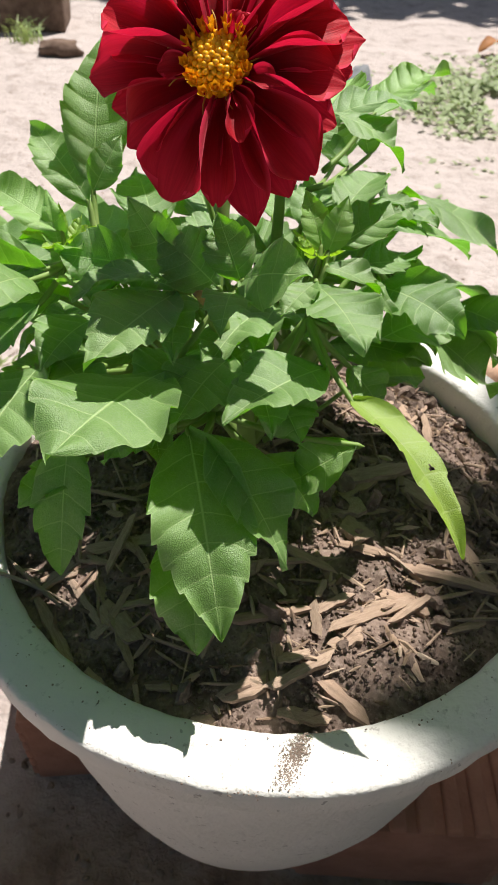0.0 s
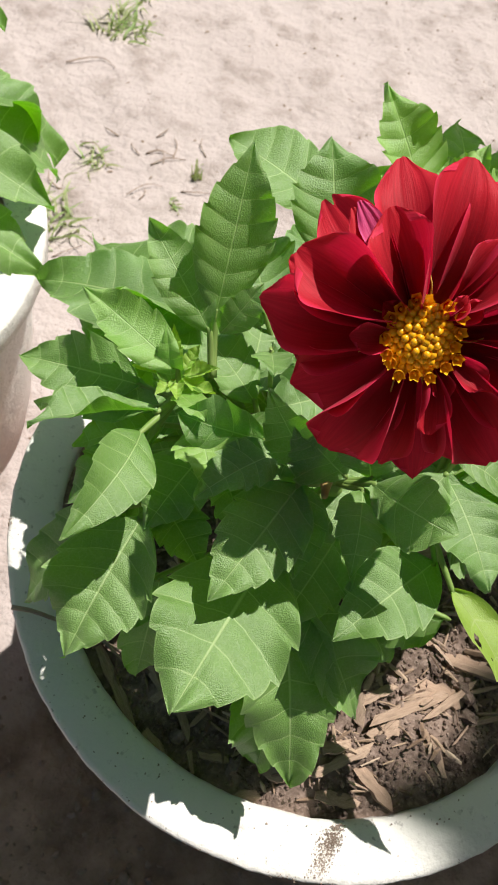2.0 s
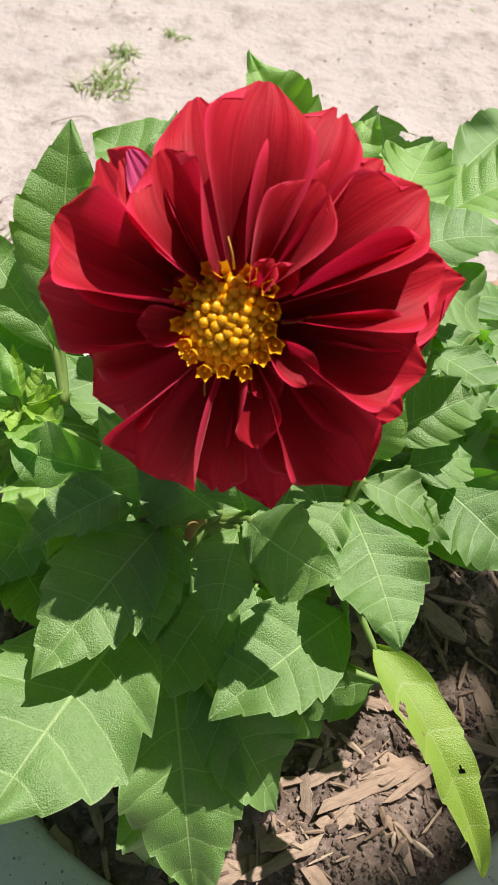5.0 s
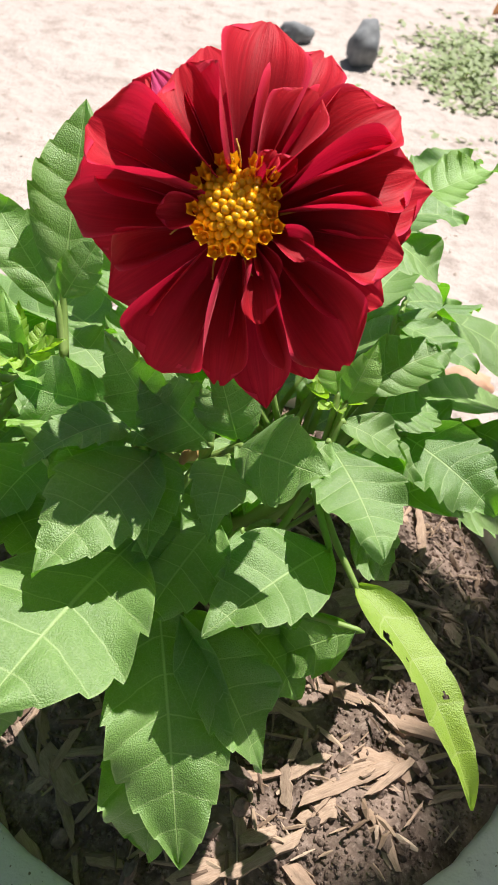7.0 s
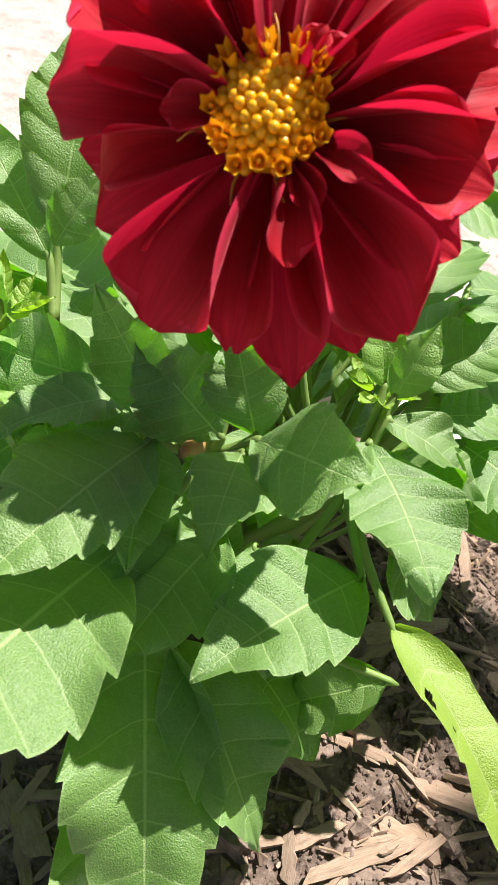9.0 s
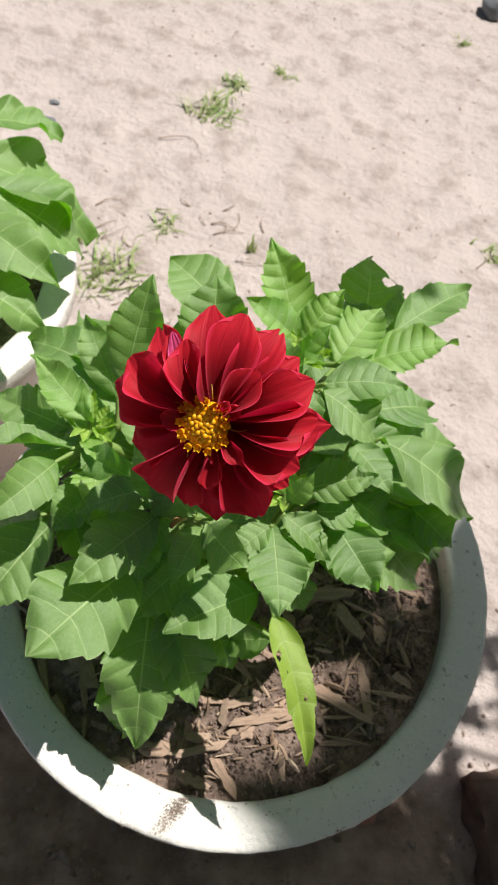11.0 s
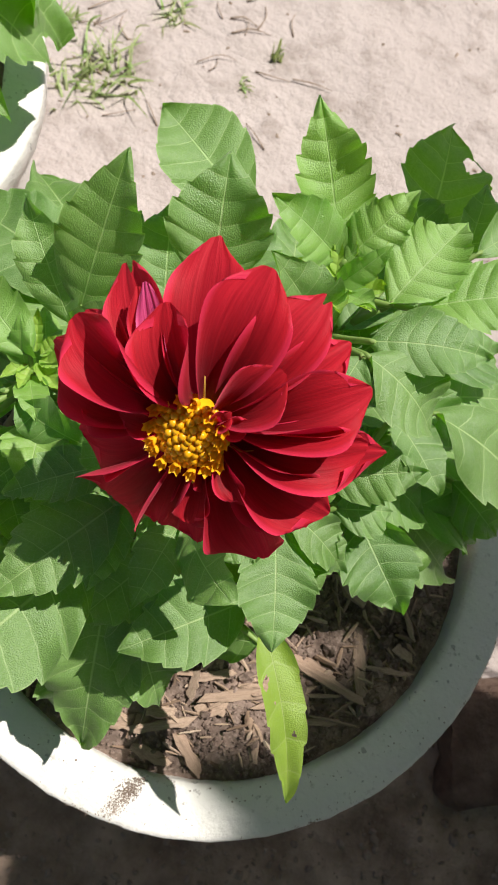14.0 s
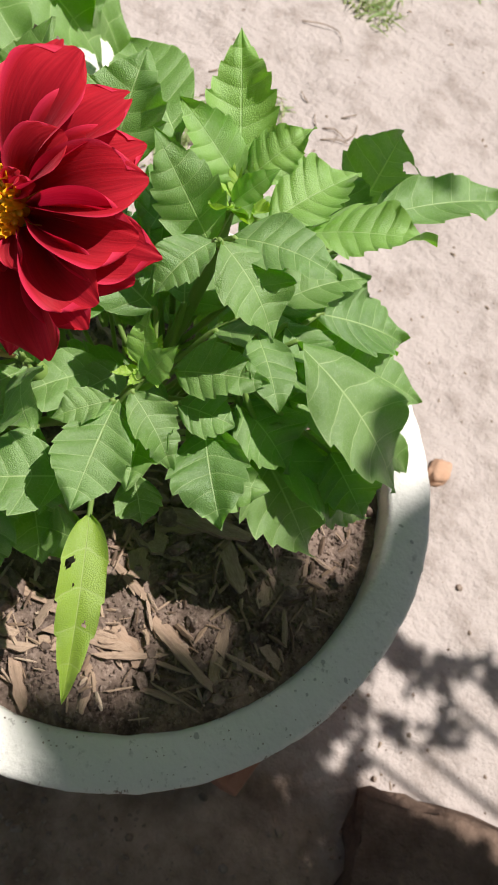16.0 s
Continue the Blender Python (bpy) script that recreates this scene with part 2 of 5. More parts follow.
FLORET = plain_material("disc_floret", (1.0, 0.46, 0.007), (1.0, 0.57, 0.014), 300.0, 0.26, 900.0, 0.0002, 0.4, (1.0, 0.36, 0.004), thin=0.18)
FLORET_OPEN = plain_material("open_floret", (1.0, 0.50, 0.009), (1.0, 0.62, 0.022), 300.0, 0.4, 900.0, 0.0002, 0.4, (1.0, 0.44, 0.008), thin=0.24)
STYLE = plain_material("floret_style", (0.42, 0.22, 0.03), (0.60, 0.36, 0.06), 300.0, 0.5)
BUD = plain_material("brown_bud", (0.36, 0.20, 0.07), (0.50, 0.33, 0.13), 120.0, 0.6)
POT = pot_material()
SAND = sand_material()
SOIL = soil_material()
WOOD = wood_material()
SPLINTER = splinter_material()
OLD_CLAY = plain_material("old_clay", (0.105, 0.068, 0.050), (0.26, 0.180, 0.136), 30.0, 0.95, 140.0, 0.006, 1.0, spec=0.2)
CLAY = plain_material("fired_clay", (0.30, 0.140, 0.092), (0.44, 0.225, 0.155), 35.0, 0.9, 260.0, 0.0015, 0.7, spec=0.25)
PALE_CLAY = plain_material("pale_clay", (0.46, 0.27, 0.17), (0.60, 0.40, 0.28), 30.0, 0.9, 160.0, 0.002, 0.7, spec=0.2)
STONE = plain_material("grey_stone", (0.12, 0.13, 0.14), (0.24, 0.25, 0.26), 30.0, 0.8, 160.0, 0.001, 0.6)
PALE_STONE = plain_material("pale_stone", (0.50, 0.44, 0.38), (0.64, 0.58, 0.52), 60.0, 0.85, 200.0, 0.001, 0.6)
GRASS = plain_material("grass_blade", (0.24, 0.42, 0.12), (0.36, 0.54, 0.20), 40.0, 0.5, through_colour=(0.42, 0.52, 0.12), random_colour=(0.46, 0.44, 0.26))
WEED = plain_material("grey_green_weed", (0.26, 0.34, 0.19), (0.44, 0.50, 0.34), 25.0, 0.6, through_colour=(0.3, 0.4, 0.1), random_colour=(0.28, 0.36, 0.10))
DRY = plain_material("dry_leaf", (0.30, 0.12, 0.035), (0.45, 0.20, 0.06), 40.0, 0.7, through_colour=(0.5, 0.2, 0.04))
EARTH = plain_material("dry_earth", (0.20, 0.150, 0.115), (0.38, 0.30, 0.245), 90.0, 0.95, 300.0, 0.001, 0.6, spec=0.2)
TWIG = plain_material("dry_twig", (0.26, 0.195, 0.145), (0.42, 0.33, 0.255), 80.0, 0.85)
BARK = plain_material("tree_bark", (0.13, 0.10, 0.075), (0.24, 0.19, 0.15), 18.0, 0.9, 60.0, 0.006, 0.9)
TREE_LEAF = plain_material("tree_leaf", (0.05, 0.10, 0.025), (0.08, 0.15, 0.035), 20.0, 0.5, through_colour=(0.12, 0.26, 0.03))


# ---- helpers for building ----
def mesh_object(name, bm, material, parent=None, label="", smooth=True):
    me = bpy.data.meshes.new(name)
    bm.to_mesh(me)
    bm.free()
    for p in me.polygons:
        p.use_smooth = smooth
    me.materials.append(material)
    ob = new(name, me)
    if parent:
        ob.parent = parent
    if label:
        ob["label"] = label
    return ob


def part(name, bm, material, parent, label="", smooth=True):
    """One mesh as a part of a thing, built in world coordinates."""
    ob = mesh_object(name, bm, material, None, label, smooth)
    ob.parent = parent
    ob.matrix_parent_inverse = parent_inverse(parent)
    return ob


def parent_inverse(parent):
    m = parent.matrix_basis.copy()
    if parent.parent:
        m = parent.parent.matrix_basis @ parent.matrix_parent_inverse @ m
    return m.inverted()


def thing(name, at, label, category, group="", kind=""):
    ob = new(name)
    ob.empty_display_size = 0.02
    ob.location = at
    return tagged(ob, label, category, group, kind)


def shared(name, mesh, parent=None, m=None):
    """An object of its own on a shared mesh, with its pose in the parent's world frame."""
    ob = new(name, mesh)
    ob.matrix_basis = m or Matrix()
    if parent:
        ob.parent = parent
        ob.matrix_parent_inverse = parent_inverse(parent)
    return ob


def mesh_of(bm, name, material, smooth=True):
    me = bpy.data.meshes.new(name)
    bm.to_mesh(me)
    bm.free()
    for p in me.polygons:
        p.use_smooth = smooth
    me.materials.append(material)
    return me


def bezier_points(pts, steps):
    """A smooth line through the points (Catmull-Rom)."""
    p = [Vector(v) for v in pts]
    p = [p[0] * 2 - p[1], *p, p[-1] * 2 - p[-2]]
    line = []
    for i in range(1, len(p) - 2):
        for k in range(steps):
            t = k / steps
            a, b, c, d = p[i - 1:i + 3]
            line.append(0.5 * (2 * b + (c - a) * t + (2 * a - 5 * b + 4 * c - d) * t * t + (3 * b - a - 3 * c + d) * t ** 3))
    return [*line, p[-2]]


def add_tube(bm, pts, r0, r1, sides=8, steps=4):
    line = bezier_points(pts, steps)
    rings = []
    side = Vector((0.31, 0.83, 0.46))
    for i, p in enumerate(line):
        ahead = (line[min(i + 1, len(line) - 1)] - line[max(i - 1, 0)]).normalized()
        a = side.cross(ahead).normalized()
        b = ahead.cross(a)
        r = r0 + (r1 - r0) * i / (len(line) - 1)
        rings.append([bm.verts.new(p + r * (a * math.cos(q) + b * math.sin(q))) for q in (2 * math.pi * k / sides for k in range(sides))])
    for lo, hi in zip(rings, rings[1:]):
        for k in range(sides):
            bm.faces.new((lo[k], lo[(k + 1) % sides], hi[(k + 1) % sides], hi[k]))
    bm.faces.new(rings[-1])
    bm.faces.new(rings[0][::-1])
    return bm


def lathe(profile, sides=96, wobble=0.0):
    """A turned body from (radius, height) pairs; radius 0 closes it."""
    bm = bmesh.new()
    rings = []
    for i, (r, z) in enumerate(profile):
        if r < 1e-6:
            rings.append([bm.verts.new((0, 0, z))])
            continue
        ring = []
        for k in range(sides):
            q = 2 * math.pi * k / sides
            w = 1 + wobble * noise.noise(Vector((2 * math.cos(q), 2 * math.sin(q), 9 * z)))
            ring.append(bm.verts.new((r * w * math.cos(q), r * w * math.sin(q), z + wobble * 0.05 * noise.noise(Vector((3 * math.cos(q), 3 * math.sin(q), i))))))
        rings.append(ring)
    for lo, hi in zip(rings, rings[1:]):
        for k in range(sides):
            a, b = lo[k % len(lo)], lo[(k + 1) % len(lo)]
            c, d = hi[(k + 1) % len(hi)], hi[k % len(hi)]
            bm.faces.new([v for n, v in enumerate((a, b, c, d)) if v not in (a, b, c, d)[:n]])
    return bm


def blade(base, tip, width, roll=0.0, arch=0.06, fold=0.18, teeth=6, cut=0.22, seed=0, face=(0, 0, 1), peak=0.43, twist=0.0, wave=0.05, holes=(), fine=False, droop=0.0):
    """A leaf blade from its stalk to its tip: rows that sweep forward along the side veins, and a forward-pointing tooth at the end of each."""
    b, t = Vector(base), Vector(tip)
    length = (t - b).length
    ahead = (t - b).normalized()
    f = Vector(face)
    up = (f - ahead * f.dot(ahead)).normalized()
    up = Matrix.Rotation(radians(roll), 3, ahead) @ up
    side = ahead.cross(up)
    rng = random.Random(seed)
    ph = rng.random() * 6.28
    depth = [[rng.uniform(0.65, 1.3) for _ in range(teeth + 1)] for _ in range(2)]
    bm = bmesh.new()
    uv = bm.loops.layers.uv.new("UVMap")
    half = 14 if fine else 7
    cols = [k / half for k in range(-half, half + 1)]
    steps = [k / 11 for k in range(11)] if fine else (0.0, 0.16, 0.34, 0.54, 0.74, 0.90, 0.975)
    stations = [(k + q) / teeth for k in range(teeth) for q in steps] + [1.0]
    bend = math.log(0.5) / math.log(max(0.22, peak - 0.10))
    rows = []
    for s in stations:
        w = 0.5 * width * math.sin(math.pi * s ** bend) ** 0.80 * (1 - 0.30 * s ** 5) + 0.0005 * (1 - s)
        k = min(int(s * teeth + 1e-6), teeth - 1)
        saw = s * teeth - k
        tw = radians(twist) * s
        row = []
        for u in cols:
            au = abs(u)
            c = cut * 0.74 * depth[u > 0][k] * min(1.0, max(0.10, (s - 0.12) * 4)) * (1 - 0.35 * s)
            edge = au ** 5
            reach = w * (1 - c * edge * (1 - saw) ** 1.25 + 0.10 * c * edge * saw) * u
            forward = min(au ** 1.25 * w * 0.50 * (1 - 0.75 * s * s) + edge * c * w * 0.25 * saw ** 2, 0.55 * length * (1 - s))
            lift = arch * length * 4 * s * (1 - s) + fold * au ** 1.3 * w - droop * length * s ** 3
            lift += 0.044 * width * abs(math.sin(math.pi * (s * teeth - 0.9))) * au ** 0.6 * (1 - 0.75 * au) * (1 - 0.5 * s)
            lift += wave * width * math.sin(7 * s + ph + 2.1 * u) * au + 0.5 * wave * width * math.sin(15 * s + 2 * ph + u) * au ** 3
            sd, hh = reach * math.cos(tw) - lift * math.sin(tw), reach * math.sin(tw) + lift * math.cos(tw)
            row.append((bm.verts.new(b + ahead * (s * length + forward) + side * sd + up * hh), (u * 0.5 + 0.5, s)))
        rows.append(row)
    for lo, hi in zip(rows, rows[1:]):
        for k in range(len(cols) - 1):
            quad = (lo[k], lo[k + 1], hi[k + 1], hi[k])
            mu, ms = quad[0][1][0] * 0.5 + quad[2][1][0] * 0.5, quad[0][1][1] * 0.5 + quad[2][1][1] * 0.5
            if any(math.hypot(mu - hu, (ms - hs) * length / width) < hr for hu, hs, hr in holes):
                continue
            face_ = bm.faces.new([v for v, _ in quad])
            for loop, (_, st) in zip(face_.loops, quad):
                loop[uv].uv = (st[0], st[1] * teeth)
    return bm


def rounded_box(size, bevel, segments=2, jitter=0.0, cuts=0, seed=0):
    bm = bmesh.new()
    bmesh.ops.create_cube(bm, size=1.0)
    bmesh.ops.scale(bm, vec=size, verts=bm.verts)
    bmesh.ops.bevel(bm, geom=bm.edges[:], offset=bevel, segments=segments, affect="EDGES", profile=0.6)
    if cuts:
        bmesh.ops.subdivide_edges(bm, edges=bm.edges[:], cuts=cuts, use_grid_fill=True)
    for v in bm.verts:
        v.co += v.normal * jitter * noise.noise(v.co * 40 + Vector((seed, 0, 0)))
    return bm


def lump(radius, squash=(1, 1, 1), rough=0.25, seed=0, sub=3):
    """An uneven rounded lump."""
    bm = bmesh.new()
    bmesh.ops.create_icosphere(bm, subdivisions=sub, radius=1.0)
    for v in bm.verts:
        k = 1 + rough * noise.noise(v.co * 1.4 + Vector((seed * 3.7, seed, 0))) + 0.4 * rough * noise.noise(v.co * 4 + Vector((seed, 0, 0)))
        v.co = Vector((v.co.x * squash[0], v.co.y * squash[1], v.co.z * squash[2])) * radius * k
    return bm


# ---- ground: one sheet of sand to the horizon ----
def ground_height(x, y):
    near = math.exp(-((x * x + y * y) / 9.0))
    p = Vector((x, y, 0))
    h = 0.010 * noise.noise(p * 2.3) + near * (0.006 * noise.noise(p * 9) + 0.003 * noise.noise(p * 27))
    flat = max(abs(x + 0.05) - 0.45, abs(y - 0.05) - 0.25)
    return h * min(1.0, max(0.12, flat * 3))


def build_ground():
    def steps(lo, hi, fine, far):
        inner = [lo + fine * k for k in range(int((hi - lo) / fine) + 1)]
        out, d, p = [], fine, inner[-1]
        while p < far:
            d *= 1.35
            p += d
            out.append(p)
        low, d, p = [], fine, inner[0]
        while p > -far:
            d *= 1.35
            p -= d
            low.append(p)
        return low[::-1] + inner + out

    xs, ys = steps(-1.3, 1.5, 0.014, 400), steps(-0.6, 3.1, 0.014, 400)
    verts = [(x, y, ground_height(x, y)) for y in ys for x in xs]
    w = len(xs)
    faces = [(j * w + i, j * w + i + 1, (j + 1) * w + i + 1, (j + 1) * w + i) for j in range(len(ys) - 1) for i in range(w - 1)]
    me = bpy.data.meshes.new("ground")
    me.from_pydata(verts, [], faces)
    for p in me.polygons:
        p.use_smooth = True
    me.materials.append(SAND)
    tagged(new("ground", me), "pale pinkish trodden sandy ground in full sun", "ground", kind="structure")


build_ground()

# ---- clay bricks that carry the pots ----
BRICK_TOP = 0.100


def hollow_brick(at, turn, size=(0.14, 0.19, 0.099), seed=0, label="ribbed red fired-clay block under the white pot"):
    """An extruded clay block: ribbed faces and a body with rounded, chipped arrises."""
    e = thing("clay_block", at, label, "brick", "clay blocks under the pots")
    m = Matrix.Translation(at) @ Matrix.Rotation(radians(turn), 4, "Z")
    sx, sy, sz = size
    bm = rounded_box((sx - 0.008, sy, sz - 0.008), 0.004, 2, 0.0012, 3, seed)
    bmesh.ops.transform(bm, matrix=m @ Matrix.Translation((0, 0, sz / 2)), verts=bm.verts)
    part("body", bm, CLAY, e)
    rib = rounded_box((0.0105, sy - 0.001, 0.006), 0.0022, 2)
    rib_mesh = mesh_of(rib, "rib", CLAY)
    count = 8
    for k in range(count):
        x = (k - (count - 1) / 2) * sx / count
        shared("rib", rib_mesh, e, m @ pose(x, 0, sz - 0.004))
    for sgn in (-1, 1):
        for k in range(6):
            shared("rib", rib_mesh, e, m @ pose(sgn * (sx / 2 - 0.004), 0, 0.010 + (k + 0.5) * (sz - 0.020) / 6, 0, 90, 0))
    return e


hollow_brick((0.100, 0.010, 0.0), -3.0, seed=1)
hollow_brick((-0.105, 0.082, 0.0), 5.0, seed=2)
hollow_brick((-0.330, 0.135, 0.0), 8.0, size=(0.17, 0.19, 0.099), seed=3, label="ribbed red fired-clay block under the second pot")


# ---- pots ----
def build_pot(at, turn, label):
    """A cast pot: broad flat lip, tapering bowl, hollow inside."""
    pot = thing("flower_pot", at, label, "flower pot", "white flower pots")
    m = Matrix.Translation(at) @ Matrix.Rotation(radians(turn), 4, "Z")
    lip = [(0.1262, 0.160), (0.1262, 0.215), (0.1268, 0.2185), (0.1290, 0.2203), (0.1380, 0.2210), (0.1462, 0.2208), (0.1480, 0.2202), (0.1487, 0.2188), (0.1484, 0.2055), (0.1462, 0.2020), (0.1430, 0.2005), (0.1330, 0.1995)]
    bm = lathe(lip, 320, 0.006)
    for v in bm.verts:
        k = noise.noise(v.co * 95) + 0.6 * noise.noise(v.co * 240)
        v.co += Vector((v.co.x, v.co.y, 0)).normalized() * 0.0005 * k + Vector((0, 0, 0.0005 * noise.noise(v.co * 130)))
    bmesh.ops.transform(bm, matrix=m, verts=bm.verts)
    part("lip", bm, POT, pot)
    body = [(0.0, 0.0), (0.092, 0.0), (0.104, 0.004), (0.111, 0.014), (0.1190, 0.050), (0.1260, 0.095), (0.1315, 0.140), (0.1350, 0.180), (0.1362, 0.2010)]
    bm = lathe(body, 128, 0.008)
    bmesh.ops.transform(bm, matrix=m, verts=bm.verts)
    part("bowl", bm, POT, pot)
    return pot


build_pot((0.0, 0.0, BRICK_TOP), 0, "white painted cement flower pot with a wide chipped lip")
SECOND = Vector((-0.316, 0.127, 0.0))
build_pot((SECOND.x, SECOND.y, BRICK_TOP), 130, "second white flower pot standing close beside the first")


# ---- soil in the pots ----
def soil_height(x, y):
    r = math.hypot(x, y)
    p = Vector((x, y, 0.3))
    z = 0.3325 - 0.020 * (r / 0.125) ** 2.2
    z -= 0.010 * max(0.0, min(1.0, (x * 0.75 + y * 0.65) / 0.10))
    z += 0.0045 * noise.noise(p * 28) + 0.0028 * noise.noise(p * 70) + 0.0016 * noise.noise(p * 170)
    return z


def build_soil(at, label, rings=64, sides=200):
    bm = bmesh.new()
    last = [bm.verts.new((at[0], at[1], soil_height(0, 0)))]
    for i in range(1, rings + 1):
        r = 0.1268 * i / rings
        ring = []
        for k in range(sides):
            q = 2 * math.pi * k / sides
            x, y = r * math.cos(q), r * math.sin(q)
            ring.append(bm.verts.new((at[0] + x, at[1] + y, soil_height(x, y))))
        for k in range(sides):
            if len(last) == 1:
                bm.faces.new((last[0], ring[k], ring[(k + 1) % sides]))
            else:
                bm.faces.new((last[k], ring[k], ring[(k + 1) % sides], last[(k + 1) % sides]))
        last = ring
    return tagged(mesh_object("potting_soil", bm, SOIL), label, "soil", kind="stuff")


build_soil((0, 0), "dark crumbly potting soil heaped to the pot's lip")
build_soil((SECOND.x, SECOND.y), "dark potting soil in the second pot", 24, 80)


def build_crumbs():
    """Loose crumbs of earth and splinters all over the soil."""
    rng = random.Random(11)
    verts, faces = [], []
    ico = bmesh.new()
    bmesh.ops.create_icosphere(ico, subdivisions=1, radius=1.0)
    iv, jf = [v.co.copy() for v in ico.verts], [[v.index for v in f.verts] for f in ico.faces]
    ico.free()
    for _ in range(15000):
        q, r = rng.random() * 6.283, 0.124 * math.sqrt(rng.random())
        x, y = r * math.cos(q), r * math.sin(q)
        s = rng.choice((0.0003, 0.0004, 0.0006, 0.0008, 0.0010, 0.0014)) * rng.uniform(0.7, 1.3)
        turn = Euler((rng.random() * 6, rng.random() * 6, rng.random() * 6)).to_matrix()
        sq = Vector((1, rng.uniform(0.6, 1), rng.uniform(0.5, 0.9)))
        n0 = len(verts)
        c = Vector((x, y, soil_height(x, y) + 0.3 * s))
        for v in iv:
            verts.append(c + turn @ Vector((v.x * sq.x, v.y * sq.y, v.z * sq.z)) * s * rng.uniform(0.8, 1.15))
        faces += [[n0 + k for k in f] for f in jf]
    me = bpy.data.meshes.new("soil_crumbs")
    me.from_pydata(verts, [], faces)
    me.materials.append(SOIL)
    tagged(new("soil_crumbs", me), "loose brown crumbs of earth on the potting soil", "soil", kind="stuff")


build_crumbs()


def build_clods():
    """Larger clods of earth and bark lying on the soil."""
    rng = random.Random(14)
    verts, faces = [], []
    ico = bmesh.new()
    bmesh.ops.create_icosphere(ico, subdivisions=2, radius=1.0)
    iv, jf = [v.co.copy() for v in ico.verts], [[v.index for v in f.verts] for f in ico.faces]
    ico.free()
    for _ in range(230):
        q, r = rng.random() * 6.283, 0.119 * math.sqrt(rng.random())
        x, y = r * math.cos(q), r * math.sin(q)
        if x + 0.4 * y < rng.uniform(-0.12, 0.02):
            continue
        s = rng.choice((0.0022, 0.003, 0.0042, 0.0058)) * rng.uniform(0.7, 1.2)
        turn = Euler((rng.random() * 6, rng.random() * 6, rng.random() * 6)).to_matrix()
        sq = Vector((1.25, rng.uniform(0.6, 1), rng.uniform(0.4, 0.8)))
        n0 = len(verts)
        c = Vector((x, y, soil_height(x, y) + 0.25 * s))
        for v in iv:
            k = 1 + 0.45 * noise.noise(v * 1.7 + Vector((n0, 0, 0))) + 0.25 * noise.noise(v * 4.0 + Vector((0, n0, 0)))
            verts.append(c + turn @ Vector((v.x * sq.x, v.y * sq.y, v.z * sq.z)) * s * k)
        faces += [[n0 + k for k in f] for f in jf]
    me = bpy.data.meshes.new("soil_clods")
    me.from_pydata(verts, [], faces)
    me.materials.append(SOIL)
    tagged(new("soil_clods", me), "brown clods of earth lying on the potting soil", "soil", kind="stuff")


build_clods()


def build_splinters():
    """Thin splinters and shreds of bark lying criss-cross over the soil."""
    rng = random.Random(12)
    verts, faces = [], []
    for _ in range(800):
        q, r = rng.random() * 6.283, 0.121 * math.sqrt(rng.random())
        c = Vector((r * math.cos(q), r * math.sin(q), 0))
        c.z = soil_height(c.x, c.y) + rng.uniform(0.0003, 0.0030)
        az, ln, w = rng.random() * 6.283, rng.uniform(0.0015, 0.006), rng.uniform(0.0003, 0.0014)
        d = Vector((math.cos(az), math.sin(az), rng.uniform(-0.22, 0.22)))
        if (c + d * ln).xy.length > 0.1245 or (c - d * ln).xy.length > 0.1245:
            continue
        sd = Vector((-math.sin(az), math.cos(az), rng.uniform(-0.5, 0.5))) * w
        up = Vector((0, 0, rng.uniform(0.3, 0.7) * w))
        bend = Vector((0, 0, rng.uniform(-0.10, 0.12) * ln))
        n0 = len(verts)
        verts += [c - d * ln - sd * 0.5, c - d * ln + sd * 0.4 + up, c - sd + bend, c + sd * 0.9 + bend, c + up * 2 + bend, c + d * ln - sd * 0.3, c + d * ln * 0.93 + sd * 0.5 + up * 0.4]
        faces += [(n0, n0 + 2, n0 + 4, n0 + 1), (n0 + 1, n0 + 4, n0 + 3), (n0 + 2, n0 + 5, n0 + 4), (n0 + 4, n0 + 5, n0 + 6), (n0 + 4, n0 + 6, n0 + 3), (n0, n0 + 1, n0 + 3, n0 + 2), (n0 + 2, n0 + 3, n0 + 6, n0 + 5)]
    me = bpy.data.meshes.new("wood_splinters")
    me.from_pydata(verts, [], faces)
    me.materials.append(SPLINTER)
    tagged(new("wood_splinters", me), "thin pale and brown wood splinters strewn over the soil", "wood chips", kind="stuff")


build_splinters()


